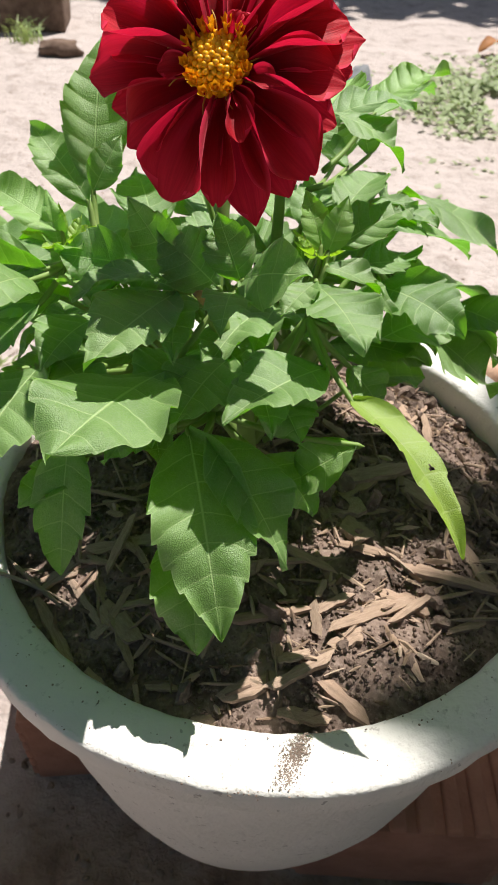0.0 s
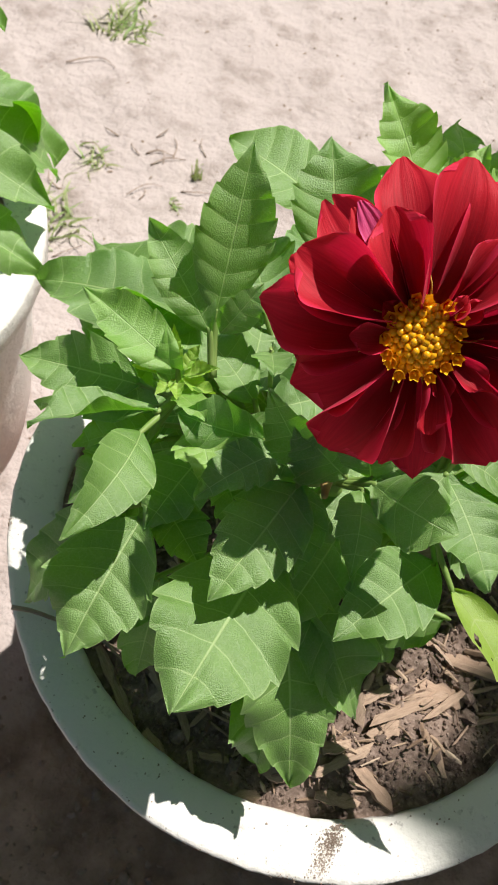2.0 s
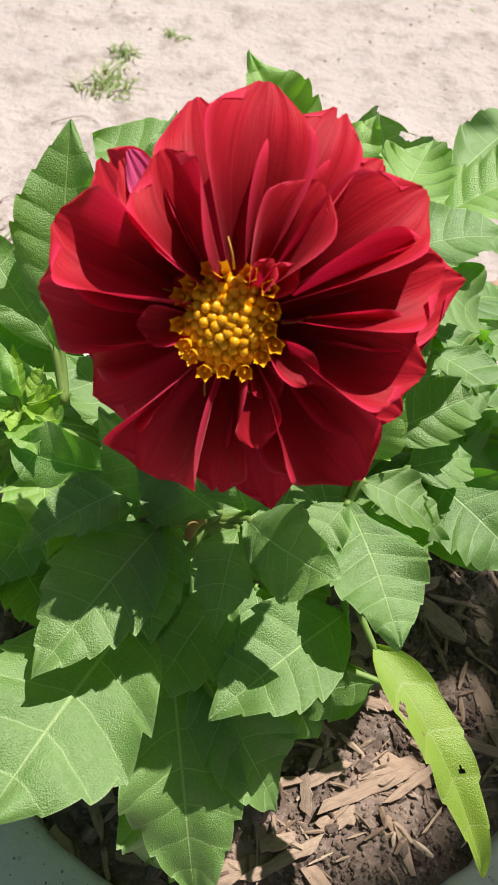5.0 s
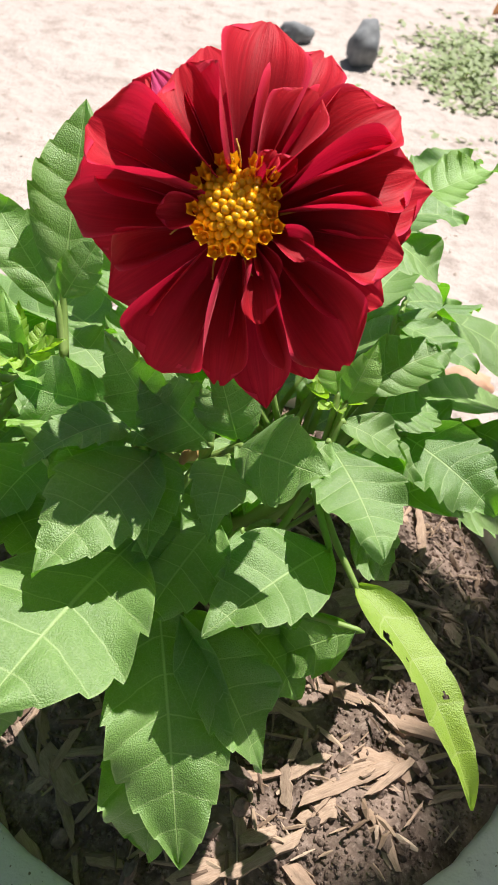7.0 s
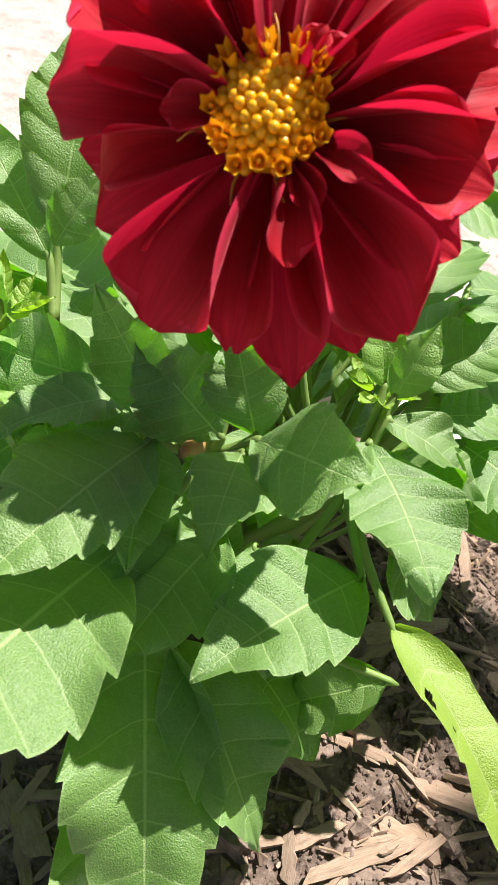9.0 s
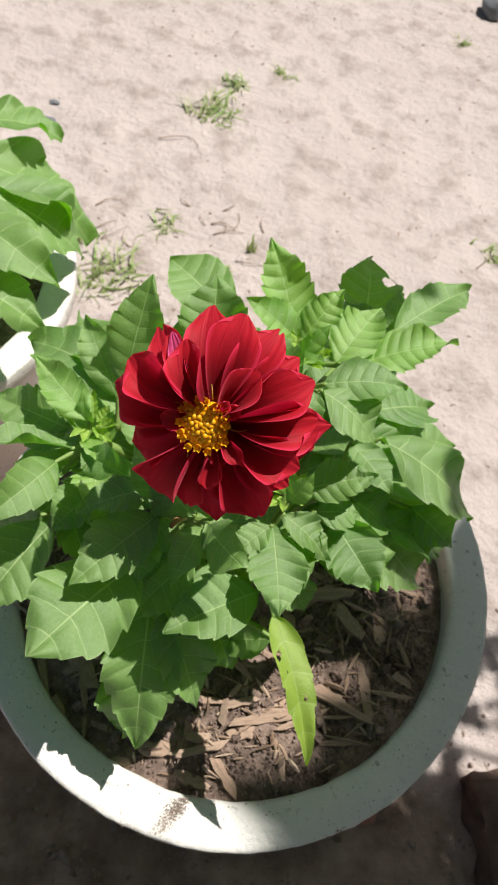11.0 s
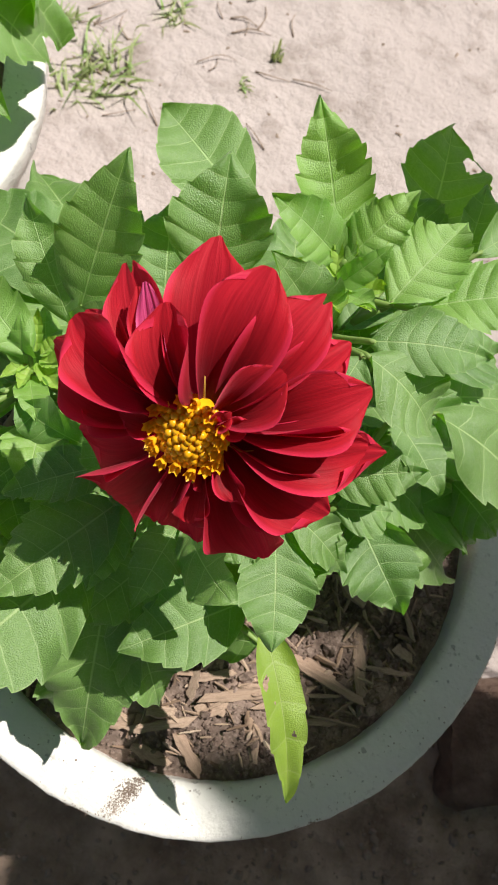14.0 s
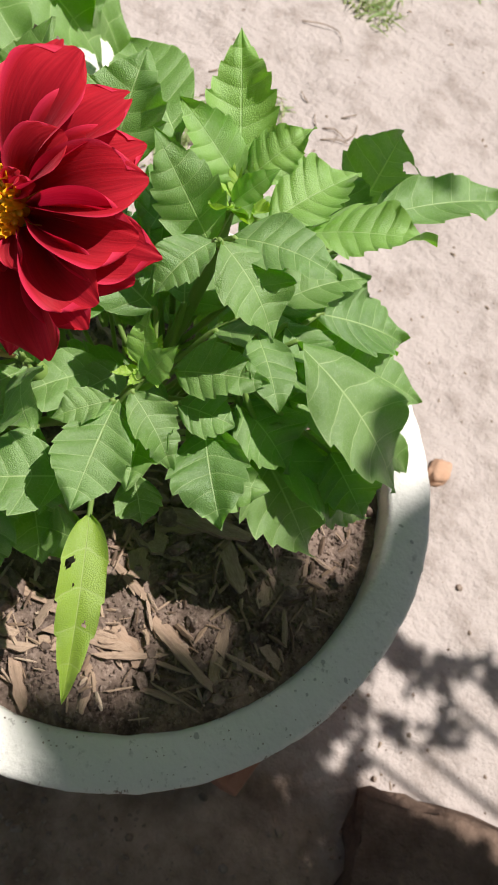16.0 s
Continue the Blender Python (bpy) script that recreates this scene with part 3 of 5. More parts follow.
def chip_mesh(seed):
    """A split wood chip of unit length along x: bent, tapered, with broken ends."""
    rng = random.Random(seed)
    bm = bmesh.new()
    rings = []
    n = 6
    bend, taper = rng.uniform(-0.06, 0.10), rng.uniform(0.05, 0.5)
    for i in range(n + 1):
        s = i / n
        w = 0.5 * (1 - taper * abs(2 * s - 1) ** rng.uniform(2.5, 5)) * rng.uniform(0.70, 1.12)
        h = 0.5 * (1 - 0.4 * abs(2 * s - 1) ** 3)
        x = s - 0.5
        z = bend * 4 * s * (1 - s)
        off = rng.uniform(-0.06, 0.06)
        skew = rng.uniform(-0.02, 0.02) + (rng.uniform(-0.10, 0.10) if i in (0, n) else 0.0)
        rings.append([bm.verts.new(p) for p in ((x + skew, off - w, -h), (x, off + w, -h * 0.8), (x - skew, off + w * 0.92, h * 0.7), (x, off + w * 0.15, h), (x + skew, off - w * 0.9, h * 0.75))])
    # the bend is kept as a share of length: it is stored apart in z, scaled with the chip's thickness
    for i, ring in enumerate(rings):
        s = i / n
        for v in ring:
            v.co.z += bend * 12 * s * (1 - s)
    for lo, hi in zip(rings, rings[1:]):
        for k in range(5):
            bm.faces.new((lo[k], lo[(k + 1) % 5], hi[(k + 1) % 5], hi[k]))
    bm.faces.new(rings[0][::-1])
    bm.faces.new(rings[-1])
    return mesh_of(bm, "wood_chip", WOOD, False)


CHIPS = [chip_mesh(k) for k in range(9)]
CHIP_LABELS = ("pale split wood chip lying on the potting soil", "weathered brown wood chip half sunk in the soil", "narrow brown bark splinter on the potting soil")
chip_count = 0


def chip(a, b, width, thick=0.0022, lift=0.0, kind=None, tilt=0.0):
    """A wood chip that lies on the soil from a to b."""
    global chip_count
    chip_count += 1
    ax, ay = a
    bx, by = b
    width *= 0.82
    za, zb = soil_height(ax, ay), soil_height(bx, by)
    mid = Vector(((ax + bx) / 2, (ay + by) / 2, 0))
    zm = max(soil_height(mid.x, mid.y), (za + zb) / 2)
    mid.z = zm + thick * 0.35 + lift
    d = Vector((bx - ax, by - ay, (zb - za) * 0.8))
    turn = d.to_track_quat("X", "Z").to_matrix().to_4x4()
    m = Matrix.Translation(mid) @ turn @ Matrix.Rotation(radians(tilt), 4, "X") @ Matrix.Diagonal((d.length, width, thick, 1))
    ob = shared("wood_chip", CHIPS[chip_count % len(CHIPS)], None, m)
    label = CHIP_LABELS[0 if width > 0.0066 else 1 if width > 0.0037 else 2]
    tagged(ob, label, "wood chip", "wood chips on the soil")
    return ob


chip((-0.073, -0.101), (-0.061, -0.116), 0.0100, 0.0026, 0.002)
chip((-0.022, -0.114), (0.001, -0.106), 0.0096)
chip((-0.003, -0.088), (0.001, -0.103), 0.0056)
chip((-0.005, -0.112), (0.020, -0.099), 0.0054, 0.003, 0.002)
chip((0.016, -0.107), (0.032, -0.119), 0.0076, 0.0028)
chip((-0.001, -0.118), (0.018, -0.120), 0.0074)
chip((0.047, -0.092), (0.053, -0.107), 0.0041)
chip((-0.020, -0.087), (0.012, -0.081), 0.0063, 0.0026)
chip((0.054, -0.061), (0.091, -0.066), 0.0061, 0.003, 0.002)
chip((0.034, -0.071), (0.055, -0.083), 0.0042)
chip((0.043, -0.086), (0.067, -0.068), 0.0046, 0.002, 0.002)
chip((0.019, -0.016), (0.022, -0.039), 0.0067)
chip((0.029, -0.040), (0.038, -0.050), 0.0128, 0.003, 0.001)
chip((0.027, -0.028), (0.044, -0.016), 0.0091)
chip((-0.099, -0.068), (-0.077, -0.101), 0.0061)
chip((-0.098, -0.068), (-0.065, -0.041), 0.0053)
chip((-0.112, -0.054), (-0.087, -0.075), 0.0025, 0.002, 0.003)
chip((-0.056, -0.100), (-0.051, -0.115), 0.0027)
chip((-0.069, -0.076), (-0.054, -0.093), 0.0140, 0.003)
chip((-0.014, -0.064), (0.024, -0.060), 0.0028, 0.002, 0.002)
chip((-0.034, -0.123), (-0.024, -0.120), 0.0074)
chip((0.020, -0.095), (0.032, -0.089), 0.0089)
chip((0.015, -0.082), (0.029, -0.074), 0.0057)
chip((0.033, -0.079), (0.047, -0.074), 0.0028)
chip((0.068, -0.084), (0.085, -0.078), 0.0047)
chip((0.056, -0.012), (0.078, -0.024), 0.0135, 0.003, 0.001)
chip((0.019, -0.033), (0.038, -0.032), 0.0161, 0.003)
chip((0.053, -0.059), (0.074, -0.062), 0.0105)
chip((0.088, -0.051), (0.113, -0.046), 0.0037, 0.002, 0.002)
chip((0.080, -0.039), (0.091, -0.064), 0.0079)
chip((0.041, -0.072), (0.063, -0.076), 0.0105)
chip((0.084, -0.010), (0.090, -0.022), 0.0108)
chip((0.026, -0.021), (0.067, -0.003), 0.0108, 0.0035, 0.001)
chip_rng = random.Random(5)
for _ in range(250):
    q, r = chip_rng.random() * 6.283, 0.117 * math.sqrt(chip_rng.random())
    x, y = r * math.cos(q), r * math.sin(q)
    ln = chip_rng.choice((0.008, 0.012, 0.016, 0.024, 0.034))
    w = chip_rng.choice((0.0012, 0.0016, 0.0022, 0.003, 0.0042, 0.006)) * chip_rng.uniform(0.8, 1.2)
    az = chip_rng.random() * 6.283
    dx, dy = 0.5 * ln * math.cos(az), 0.5 * ln * math.sin(az)
    if max(math.hypot(x + dx, y + dy), math.hypot(x - dx, y - dy)) < 0.122:
        chip((x - dx, y - dy), (x + dx, y + dy), min(w, ln * 0.6), chip_rng.uniform(0.0007, 0.0016), chip_rng.uniform(-0.0002, 0.0032), tilt=chip_rng.uniform(-35, 35))

tagged(mesh_object("dry_stalk", add_tube(bmesh.new(), ((-0.135, -0.0607, 0.3256), (-0.124, -0.0615, 0.3245), (-0.100, -0.067, 0.3200), (-0.072, -0.078, 0.3110)), 0.0011, 0.0007, 7, 5), TWIG), "long thin dry stalk lying over the pot's lip", "twig", "twigs on the sand")

# ---- the dahlia ----
plant = thing("dahlia", (-0.012, -0.008, 0.318), "leafy green dahlia with one dark red open flower", "flower", kind="")


def stalk(r0, r1, *pts):
    return part("stem", add_tube(bmesh.new(), pts, r0, r1), STEM, plant)


leaf_seed = 0


def leaf(base, tip, width, roll=0.0, arch=0.06, fold=0.18, teeth=6, cut=0.22, material=None, node=None, label="", owner=None, **more):
    """A leaf of the plant with, where a node is given, the stalk that carries it."""
    global leaf_seed
    leaf_seed += 1
    vary = random.Random(leaf_seed * 13)
    more.setdefault("wave", vary.uniform(0.06, 0.12))
    roll, fold = roll + vary.uniform(-9, 9), fold * vary.uniform(1.0, 1.9)
    ob = part("leaf", blade(base, tip, width, roll, arch, fold, teeth, cut, leaf_seed, **more), material or LEAF, owner or plant, label)
    if node:
        b, t, c = Vector(base), Vector(tip), Vector(node)
        bend = (b + c) / 2 + Vector((0, 0, -0.06 * (b - c).length))
        part("leaf_stalk", add_tube(bmesh.new(), (c, bend, b, b + (t - b) * 0.05), 0.0014, 0.0007, 6, 3), STEM, owner or plant)
    return ob


# stems
ROOT = (-0.012, -0.008, 0.318)
HUB = (-0.016, -0.022, 0.385)
TOP = (-0.026, -0.034, 0.432)
stalk(0.0046, 0.0036, ROOT, (-0.013, -0.012, 0.35), HUB, TOP)
stalk(0.0026, 0.0021, TOP, (-0.024, -0.022, 0.455), (-0.021, -0.012, 0.478), (-0.0215, -0.021, 0.4945))
LEFT = (-0.078, -0.015, 0.437)
stalk(0.0034, 0.0019, (-0.013, -0.008, 0.345), (-0.040, -0.004, 0.385), (-0.064, -0.008, 0.420), LEFT)
BACK = (-0.003, 0.044, 0.458)
stalk(0.0034, 0.0019, (-0.011, -0.006, 0.345), (-0.006, 0.018, 0.390), (-0.002, 0.036, 0.435), BACK)
RIGHT = (0.030, 0.008, 0.434)
stalk(0.0032, 0.0018, (-0.010, -0.009, 0.350), (0.012, -0.002, 0.390), (0.024, 0.004, 0.415), RIGHT)
FORE = (0.006, -0.034, 0.428)
stalk(0.0028, 0.0017, HUB, (-0.004, -0.030, 0.408), FORE)
LOW = (-0.026, -0.046, 0.396)
stalk(0.0026, 0.0018, (-0.013, -0.014, 0.360), (-0.020, -0.030, 0.385), LOW)

# left shoot
leaf((-0.070, 0.005, 0.454), (-0.0667, 0.0334, 0.4962), 0.0235, peak=0.50, roll=-6, face=(0.15, -0.7, 0.6), teeth=7, cut=0.16, node=(-0.068, -0.008, 0.440), arch=0.03, fold=0.12)
leaf((-0.071, 0.001, 0.451), (-0.094, 0.025, 0.470), 0.0165, face=(0.25, -0.6, 0.7), teeth=6, cut=0.16, node=(-0.068, -0.008, 0.440), peak=0.5)
leaf((-0.068, -0.004, 0.458), (-0.058, 0.004, 0.474), 0.011, face=(0.2, -0.6, 0.6), teeth=4, cut=0.14)
leaf((-0.079, -0.011, 0.446), (-0.111, 0.007, 0.456), 0.017, roll=20, face=(0.1, -0.6, 0.8), teeth=6, node=LEFT, material=LEAF_YOUNG)
leaf((-0.090, -0.010, 0.432), (-0.131, -0.003, 0.428), 0.023, teeth=6, node=LEFT, face=(0.1, -0.35, 0.9), arch=0.08)
leaf((-0.083, -0.018, 0.434), (-0.127, -0.008, 0.404), 0.020, roll=14, teeth=6, node=LEFT)
leaf((-0.087, -0.030, 0.438), (-0.102, -0.070, 0.446), 0.019, roll=-24, teeth=6, node=LEFT, arch=0.16, cut=0.16)
leaf((-0.083, -0.022, 0.438), (-0.119, -0.036, 0.444), 0.017, roll=30, teeth=6, node=LEFT, arch=0.05, cut=0.12, fold=0.35)
leaf((-0.086, -0.028, 0.428), (-0.108, -0.046, 0.412), 0.017, teeth=5, node=LEFT)
leaf((-0.078, -0.016, 0.440), (-0.068, -0.030, 0.450), 0.010, teeth=4, material=LEAF_YOUNG, node=LEFT)
leaf((-0.080, -0.014, 0.440), (-0.084, -0.004, 0.458), 0.008, face=(0, -1, 0.5), teeth=4, material=LEAF_YOUNG, node=LEFT)
leaf((-0.083, -0.048, 0.417), (-0.100, -0.092, 0.404), 0.034, teeth=7, node=(-0.050, -0.018, 0.395), arch=0.05)
leaf((-0.090, -0.045, 0.413), (-0.122, -0.068, 0.366), 0.028, teeth=6, node=(-0.050, -0.018, 0.395), roll=18)
leaf((-0.080, -0.040, 0.415), (-0.062, -0.062, 0.410), 0.018, teeth=5, node=(-0.050, -0.018, 0.395))
leaf((-0.075, 0.026, 0.424), (-0.140, 0.048, 0.404), 0.036, teeth=6, node=(-0.050, 0.000, 0.400), arch=0.08, cut=0.16)
# front leaves under the flower
leaf((-0.041, -0.053, 0.419), (-0.0668, -0.1075, 0.4300), 0.043, teeth=6, cut=0.20, node=TOP, arch=0.05, fold=0.06, roll=-4, peak=0.52)
leaf((-0.038, -0.041, 0.441), (-0.061, -0.079, 0.438), 0.025, teeth=7, cut=0.20, node=TOP, arch=0.06)
leaf((-0.037, -0.040, 0.440), (-0.037, -0.068, 0.433), 0.016, teeth=5, cut=0.20, node=TOP, arch=0.12)
leaf((-0.0490, -0.0300, 0.4440), (-0.0770, -0.0262, 0.4460), 0.0205, teeth=5, cut=0.14, node=TOP, arch=0.05, face=(-0.05, -0.70, 0.70), fold=0.08, peak=0.5)
leaf((-0.045, -0.033, 0.444), (-0.069, -0.052, 0.444), 0.017, teeth=6, node=TOP, arch=0.08)
leaf((-0.035, -0.036, 0.442), (-0.053, -0.026, 0.466), 0.016, face=(-0.2, -0.8, 0.6), teeth=6, node=TOP)
leaf((-0.017, -0.037, 0.443), (-0.025, -0.027, 0.462), 0.017, face=(0, -0.9, 0.5), teeth=5, node=TOP)
leaf((-0.0168, -0.0394, 0.4447), (0.0026, -0.0582, 0.4577), 0.0225, face=(-0.45, -0.45, 0.75), teeth=5, cut=0.14, node=TOP, arch=0.12, peak=0.55, fold=0.06)
leaf((-0.019, -0.040, 0.441), (-0.023, -0.069, 0.443), 0.015, teeth=5, node=TOP, arch=0.14)
leaf((-0.024, -0.036, 0.440), (-0.044, -0.030, 0.458), 0.021, face=(0, -0.8, 0.7), teeth=6, node=TOP)
leaf((0.011, -0.052, 0.421), (-0.022, -0.081, 0.421), 0.027, teeth=6, cut=0.20, node=FORE, arch=0.06, roll=6)
leaf((-0.034, -0.061, 0.401), (-0.021, -0.118, 0.362), 0.035, teeth=7, cut=0.20, node=LOW, arch=0.08, fold=0.10)
leaf((-0.028, -0.062, 0.400), (0.000, -0.095, 0.369), 0.026, teeth=6, node=LOW, arch=0.08)
leaf((-0.008, -0.058, 0.386), (0.010, -0.075, 0.374), 0.022, teeth=4, cut=0.1, node=LOW, arch=0.10)
leaf((-0.034, -0.078, 0.376), (-0.030, -0.112, 0.345), 0.030, teeth=5, cut=0.14, node=LOW, arch=0.10)
leaf((-0.075, -0.060, 0.395), (-0.079, -0.086, 0.352), 0.021, face=(-0.1, -0.8, 0.4), teeth=5, node=(-0.030, -0.024, 0.375))
leaf((-0.070, -0.058, 0.385), (-0.094, -0.072, 0.372), 0.018, teeth=4, node=(-0.030, -0.024, 0.375))
leaf((0.024, -0.062, 0.396), (-0.002, -0.064, 0.374), 0.018, teeth=5, node=LOW, roll=-20)
leaf((-0.040, -0.050, 0.405), (-0.062, -0.070, 0.392), 0.022, teeth=5, node=LOW)
leaf((-0.006, -0.048, 0.410), (0.004, -0.066, 0.400), 0.022, teeth=5, node=FORE)
leaf((-0.070, 0.010, 0.420), (-0.122, 0.036, 0.402), 0.036, teeth=6, cut=0.16, node=(-0.050, 0.000, 0.400), arch=0.08)
leaf((-0.080, 0.020, 0.408), (-0.116, 0.064, 0.384), 0.036, teeth=6, cut=0.16, node=(-0.050, 0.000, 0.400), arch=0.08)
# yellowing drooping leaf over the soil
leaf((0.0200, -0.0570, 0.4120), (0.0506, -0.1078, 0.3925), 0.0155, teeth=5, cut=0.24, material=LEAF_YELLOW, node=FORE, arch=0.12, face=(0.58, -0.68, 0.34), peak=0.40, fold=0.30, fine=True, holes=((0.80, 0.22, 0.11), (0.30, 0.55, 0.06), (0.66, 0.36, 0.04)), label="yellowing leaf eaten into holes")
# right front shoot
leaf((0.0080, -0.0280, 0.4375), (0.0206, -0.0652, 0.4368), 0.0245, teeth=7, cut=0.16, node=FORE, arch=0.08, face=(0.15, -0.25, 0.95), fold=0.05, peak=0.52)
leaf((0.011, -0.025, 0.443), (0.035, -0.034, 0.430), 0.016, teeth=6, node=FORE, arch=0.12)
leaf((0.008, -0.030, 0.440), (-0.004, -0.046, 0.436), 0.013, teeth=5, node=FORE)
leaf((0.012, -0.020, 0.445), (0.018, -0.012, 0.462), 0.010, teeth=4, material=LEAF_YOUNG, face=(0, -1, 0.5), node=FORE)
leaf((0.010, -0.018, 0.446), (0.004, -0.008, 0.462), 0.010, teeth=4, material=LEAF_YOUNG, face=(0, -1, 0.5), node=FORE)
leaf((0.0170, -0.0110, 0.4435), (0.0449, 0.0003, 0.4539), 0.019, teeth=7, node=(0.010, -0.022, 0.436), arch=0.06, roll=12)
leaf((0.024, -0.018, 0.440), (0.043, -0.011, 0.437), 0.018, teeth=5, node=FORE)
leaf((0.0325, -0.0285, 0.4165), (0.0641, -0.0164, 0.4225), 0.025, teeth=6, node=FORE, arch=0.08, face=(0.15, -0.45, 0.85))
leaf((0.022, -0.036, 0.410), (0.034, -0.046, 0.398), 0.017, teeth=4, node=FORE)
leaf((0.0310, 0.0150, 0.4485), (0.0525, -0.0035, 0.4480), 0.018, teeth=5, node=RIGHT, cut=0.12)
leaf((0.0105, 0.0150, 0.4790), (0.0392, 0.0070, 0.4630), 0.023, teeth=6, node=(-0.002, 0.030, 0.452), arch=0.14, cut=0.14)
leaf((0.0095, 0.0145, 0.4785), (0.0050, -0.0085, 0.4700), 0.015, teeth=6, node=(-0.002, 0.030, 0.452), arch=0.16)
# tall back shoot
leaf((-0.004, 0.050, 0.464), (-0.028, 0.076, 0.493), 0.024, face=(0.2, -0.6, 0.8), teeth=8, node=BACK, arch=0.03, material=LEAF_YOUNG)
leaf((-0.004, 0.049, 0.464), (-0.030, 0.048, 0.483), 0.018, face=(0, -0.4, 1), teeth=6, node=BACK, material=LEAF_YOUNG)
leaf((0.001, 0.028, 0.456), (-0.024, 0.027, 0.489), 0.022, face=(0.4, -0.5, 0.8), teeth=7, node=BACK, roll=-10)
leaf((-0.003, 0.048, 0.465), (0.009, 0.068, 0.484), 0.017, face=(-0.2, -0.6, 0.8), teeth=7, node=BACK, material=LEAF_YOUNG)
leaf((0.0140, 0.0390, 0.4680), (0.0275, 0.0715, 0.4755), 0.023, teeth=7, node=BACK, material=LEAF_YOUNG)
leaf((0.000, 0.040, 0.462), (0.010, 0.032, 0.474), 0.009, teeth=4, node=BACK, material=LEAF_YOUNG)
leaf((-0.002, 0.042, 0.462), (0.008, 0.052, 0.478), 0.009, teeth=4, node=BACK, face=(0, -1, 0.6), material=LEAF_YOUNG)
leaf((0.026, 0.094, 0.432), (0.020, 0.136, 0.443), 0.034, face=(0.1, 0.0, 1), teeth=6, cut=0.13, holes=((0.86, 0.60, 0.12),), fine=True, node=(0.010, 0.045, 0.440))
leaf((0.030, 0.080, 0.436), (0.012, 0.098, 0.446), 0.022, teeth=5, node=(0.010, 0.045, 0.440))
leaf((0.040, 0.085, 0.440), (0.037, 0.111, 0.451), 0.015, teeth=4, cut=0.1, face=(0, -0.3, 1), node=(0.010, 0.045, 0.440))
leaf((0.0370, 0.0730, 0.4610), (0.0696, 0.1159, 0.4590), 0.024, teeth=7, roll=-6, node=(0.016, 0.050, 0.446), fold=0.25, peak=0.55, cut=0.16)
leaf((0.0220, 0.0417, 0.4670), (0.0615, 0.0567, 0.4836), 0.0235, teeth=9, node=BACK, material=LEAF_YOUNG, arch=0.05)
leaf((0.0110, 0.0220, 0.4740), (0.0452, 0.0300, 0.4770), 0.020, teeth=7, node=(-0.002, 0.030, 0.452), roll=10, arch=0.12, cut=0.14)
# right shoot
leaf((0.040, 0.045, 0.436), (0.070, 0.070, 0.417), 0.031, teeth=7, node=RIGHT)
leaf((0.045, 0.035, 0.430), (0.090, 0.062, 0.402), 0.026, teeth=7, node=RIGHT)
leaf((0.0423, 0.0206, 0.4500), (0.1005, 0.0180, 0.4090), 0.035, teeth=6, cut=0.18, node=RIGHT, arch=0.10, fold=0.08, peak=0.52)
leaf((0.072, 0.020, 0.402), (0.098, 0.008, 0.396), 0.024, teeth=5, node=RIGHT)
leaf((0.052, 0.004, 0.408), (0.100, 0.020, 0.372), 0.036, teeth=7, node=RIGHT, arch=0.08)
leaf((0.048, 0.022, 0.412), (0.104, 0.046, 0.378), 0.034, teeth=7, node=RIGHT, arch=0.10)
leaf((0.040, 0.005, 0.410), (0.090, -0.010, 0.378), 0.042, teeth=6, node=RIGHT, cut=0.3)
leaf((0.030, 0.020, 0.418), (0.060, 0.050, 0.408), 0.028, teeth=6, node=RIGHT)
leaf((0.034, 0.030, 0.440), (0.058, 0.026, 0.430), 0.018, teeth=5, node=RIGHT)
# back of the plant
leaf((-0.0360, 0.0220, 0.4660), (-0.0441, 0.0493, 0.4906), 0.029, face=(0.1, -0.6, 0.8), teeth=6, cut=0.16, node=(-0.020, 0.010, 0.420))
leaf((-0.0355, 0.0580, 0.4540), (-0.0741, 0.0781, 0.4607), 0.030, face=(0.0, -0.25, 1.0), teeth=6, cut=0.08, node=(-0.012, 0.030, 0.400), peak=0.50, wave=0.03)
leaf((-0.062, 0.022, 0.425), (-0.123, 0.075, 0.400), 0.044, teeth=7, node=(-0.030, 0.010, 0.395))
leaf((-0.052, 0.030, 0.428), (-0.062, 0.060, 0.440), 0.028, teeth=6, node=(-0.030, 0.010, 0.395), face=(0, -0.5, 1))
leaf((-0.030, 0.035, 0.430), (-0.038, 0.080, 0.425), 0.030, teeth=6, node=(-0.014, 0.010, 0.390))
leaf((0.010, 0.060, 0.420), (0.018, 0.105, 0.405), 0.030, teeth=6, node=(-0.006, 0.020, 0.390))
leaf((-0.050, 0.005, 0.440), (-0.050, -0.012, 0.452), 0.014, teeth=4, node=(-0.040, -0.004, 0.385))
leaf((-0.052, -0.006, 0.425), (-0.074, 0.014, 0.434), 0.020, teeth=5, node=(-0.040, -0.004, 0.385))
leaf((-0.020, -0.046, 0.420), (-0.038, -0.078, 0.414), 0.024, teeth=6, node=LOW, arch=0.10)
leaf((-0.013, -0.045, 0.416), (-0.006, -0.072, 0.408), 0.022, teeth=5, node=LOW, arch=0.12)
leaf((-0.030, -0.048, 0.420), (-0.054, -0.062, 0.414), 0.022, teeth=5, node=LOW)
for node, spread in (((-0.002, 0.043, 0.462), 0.020), ((0.0096, -0.0150, 0.4420), 0.011), ((-0.079, -0.010, 0.442), 0.013)):
    sprout = random.Random(int(node[0] * 1000) + 90)
    for k in range(8):
        q = k * 2.39996
        b = Vector(node) + Vector((0.002 * math.cos(q), 0.002 * math.sin(q), 0.0))
        t = b + Vector((math.cos(q), math.sin(q), sprout.uniform(0.3, 1.1))) * spread * sprout.uniform(0.55, 1.0)
        leaf(b, t, spread * sprout.uniform(0.28, 0.42), face=(-math.cos(q), -math.sin(q), 0.8), teeth=5, cut=0.3, material=LEAF_LIME, arch=-0.08, fold=0.5)
fill = random.Random(8)
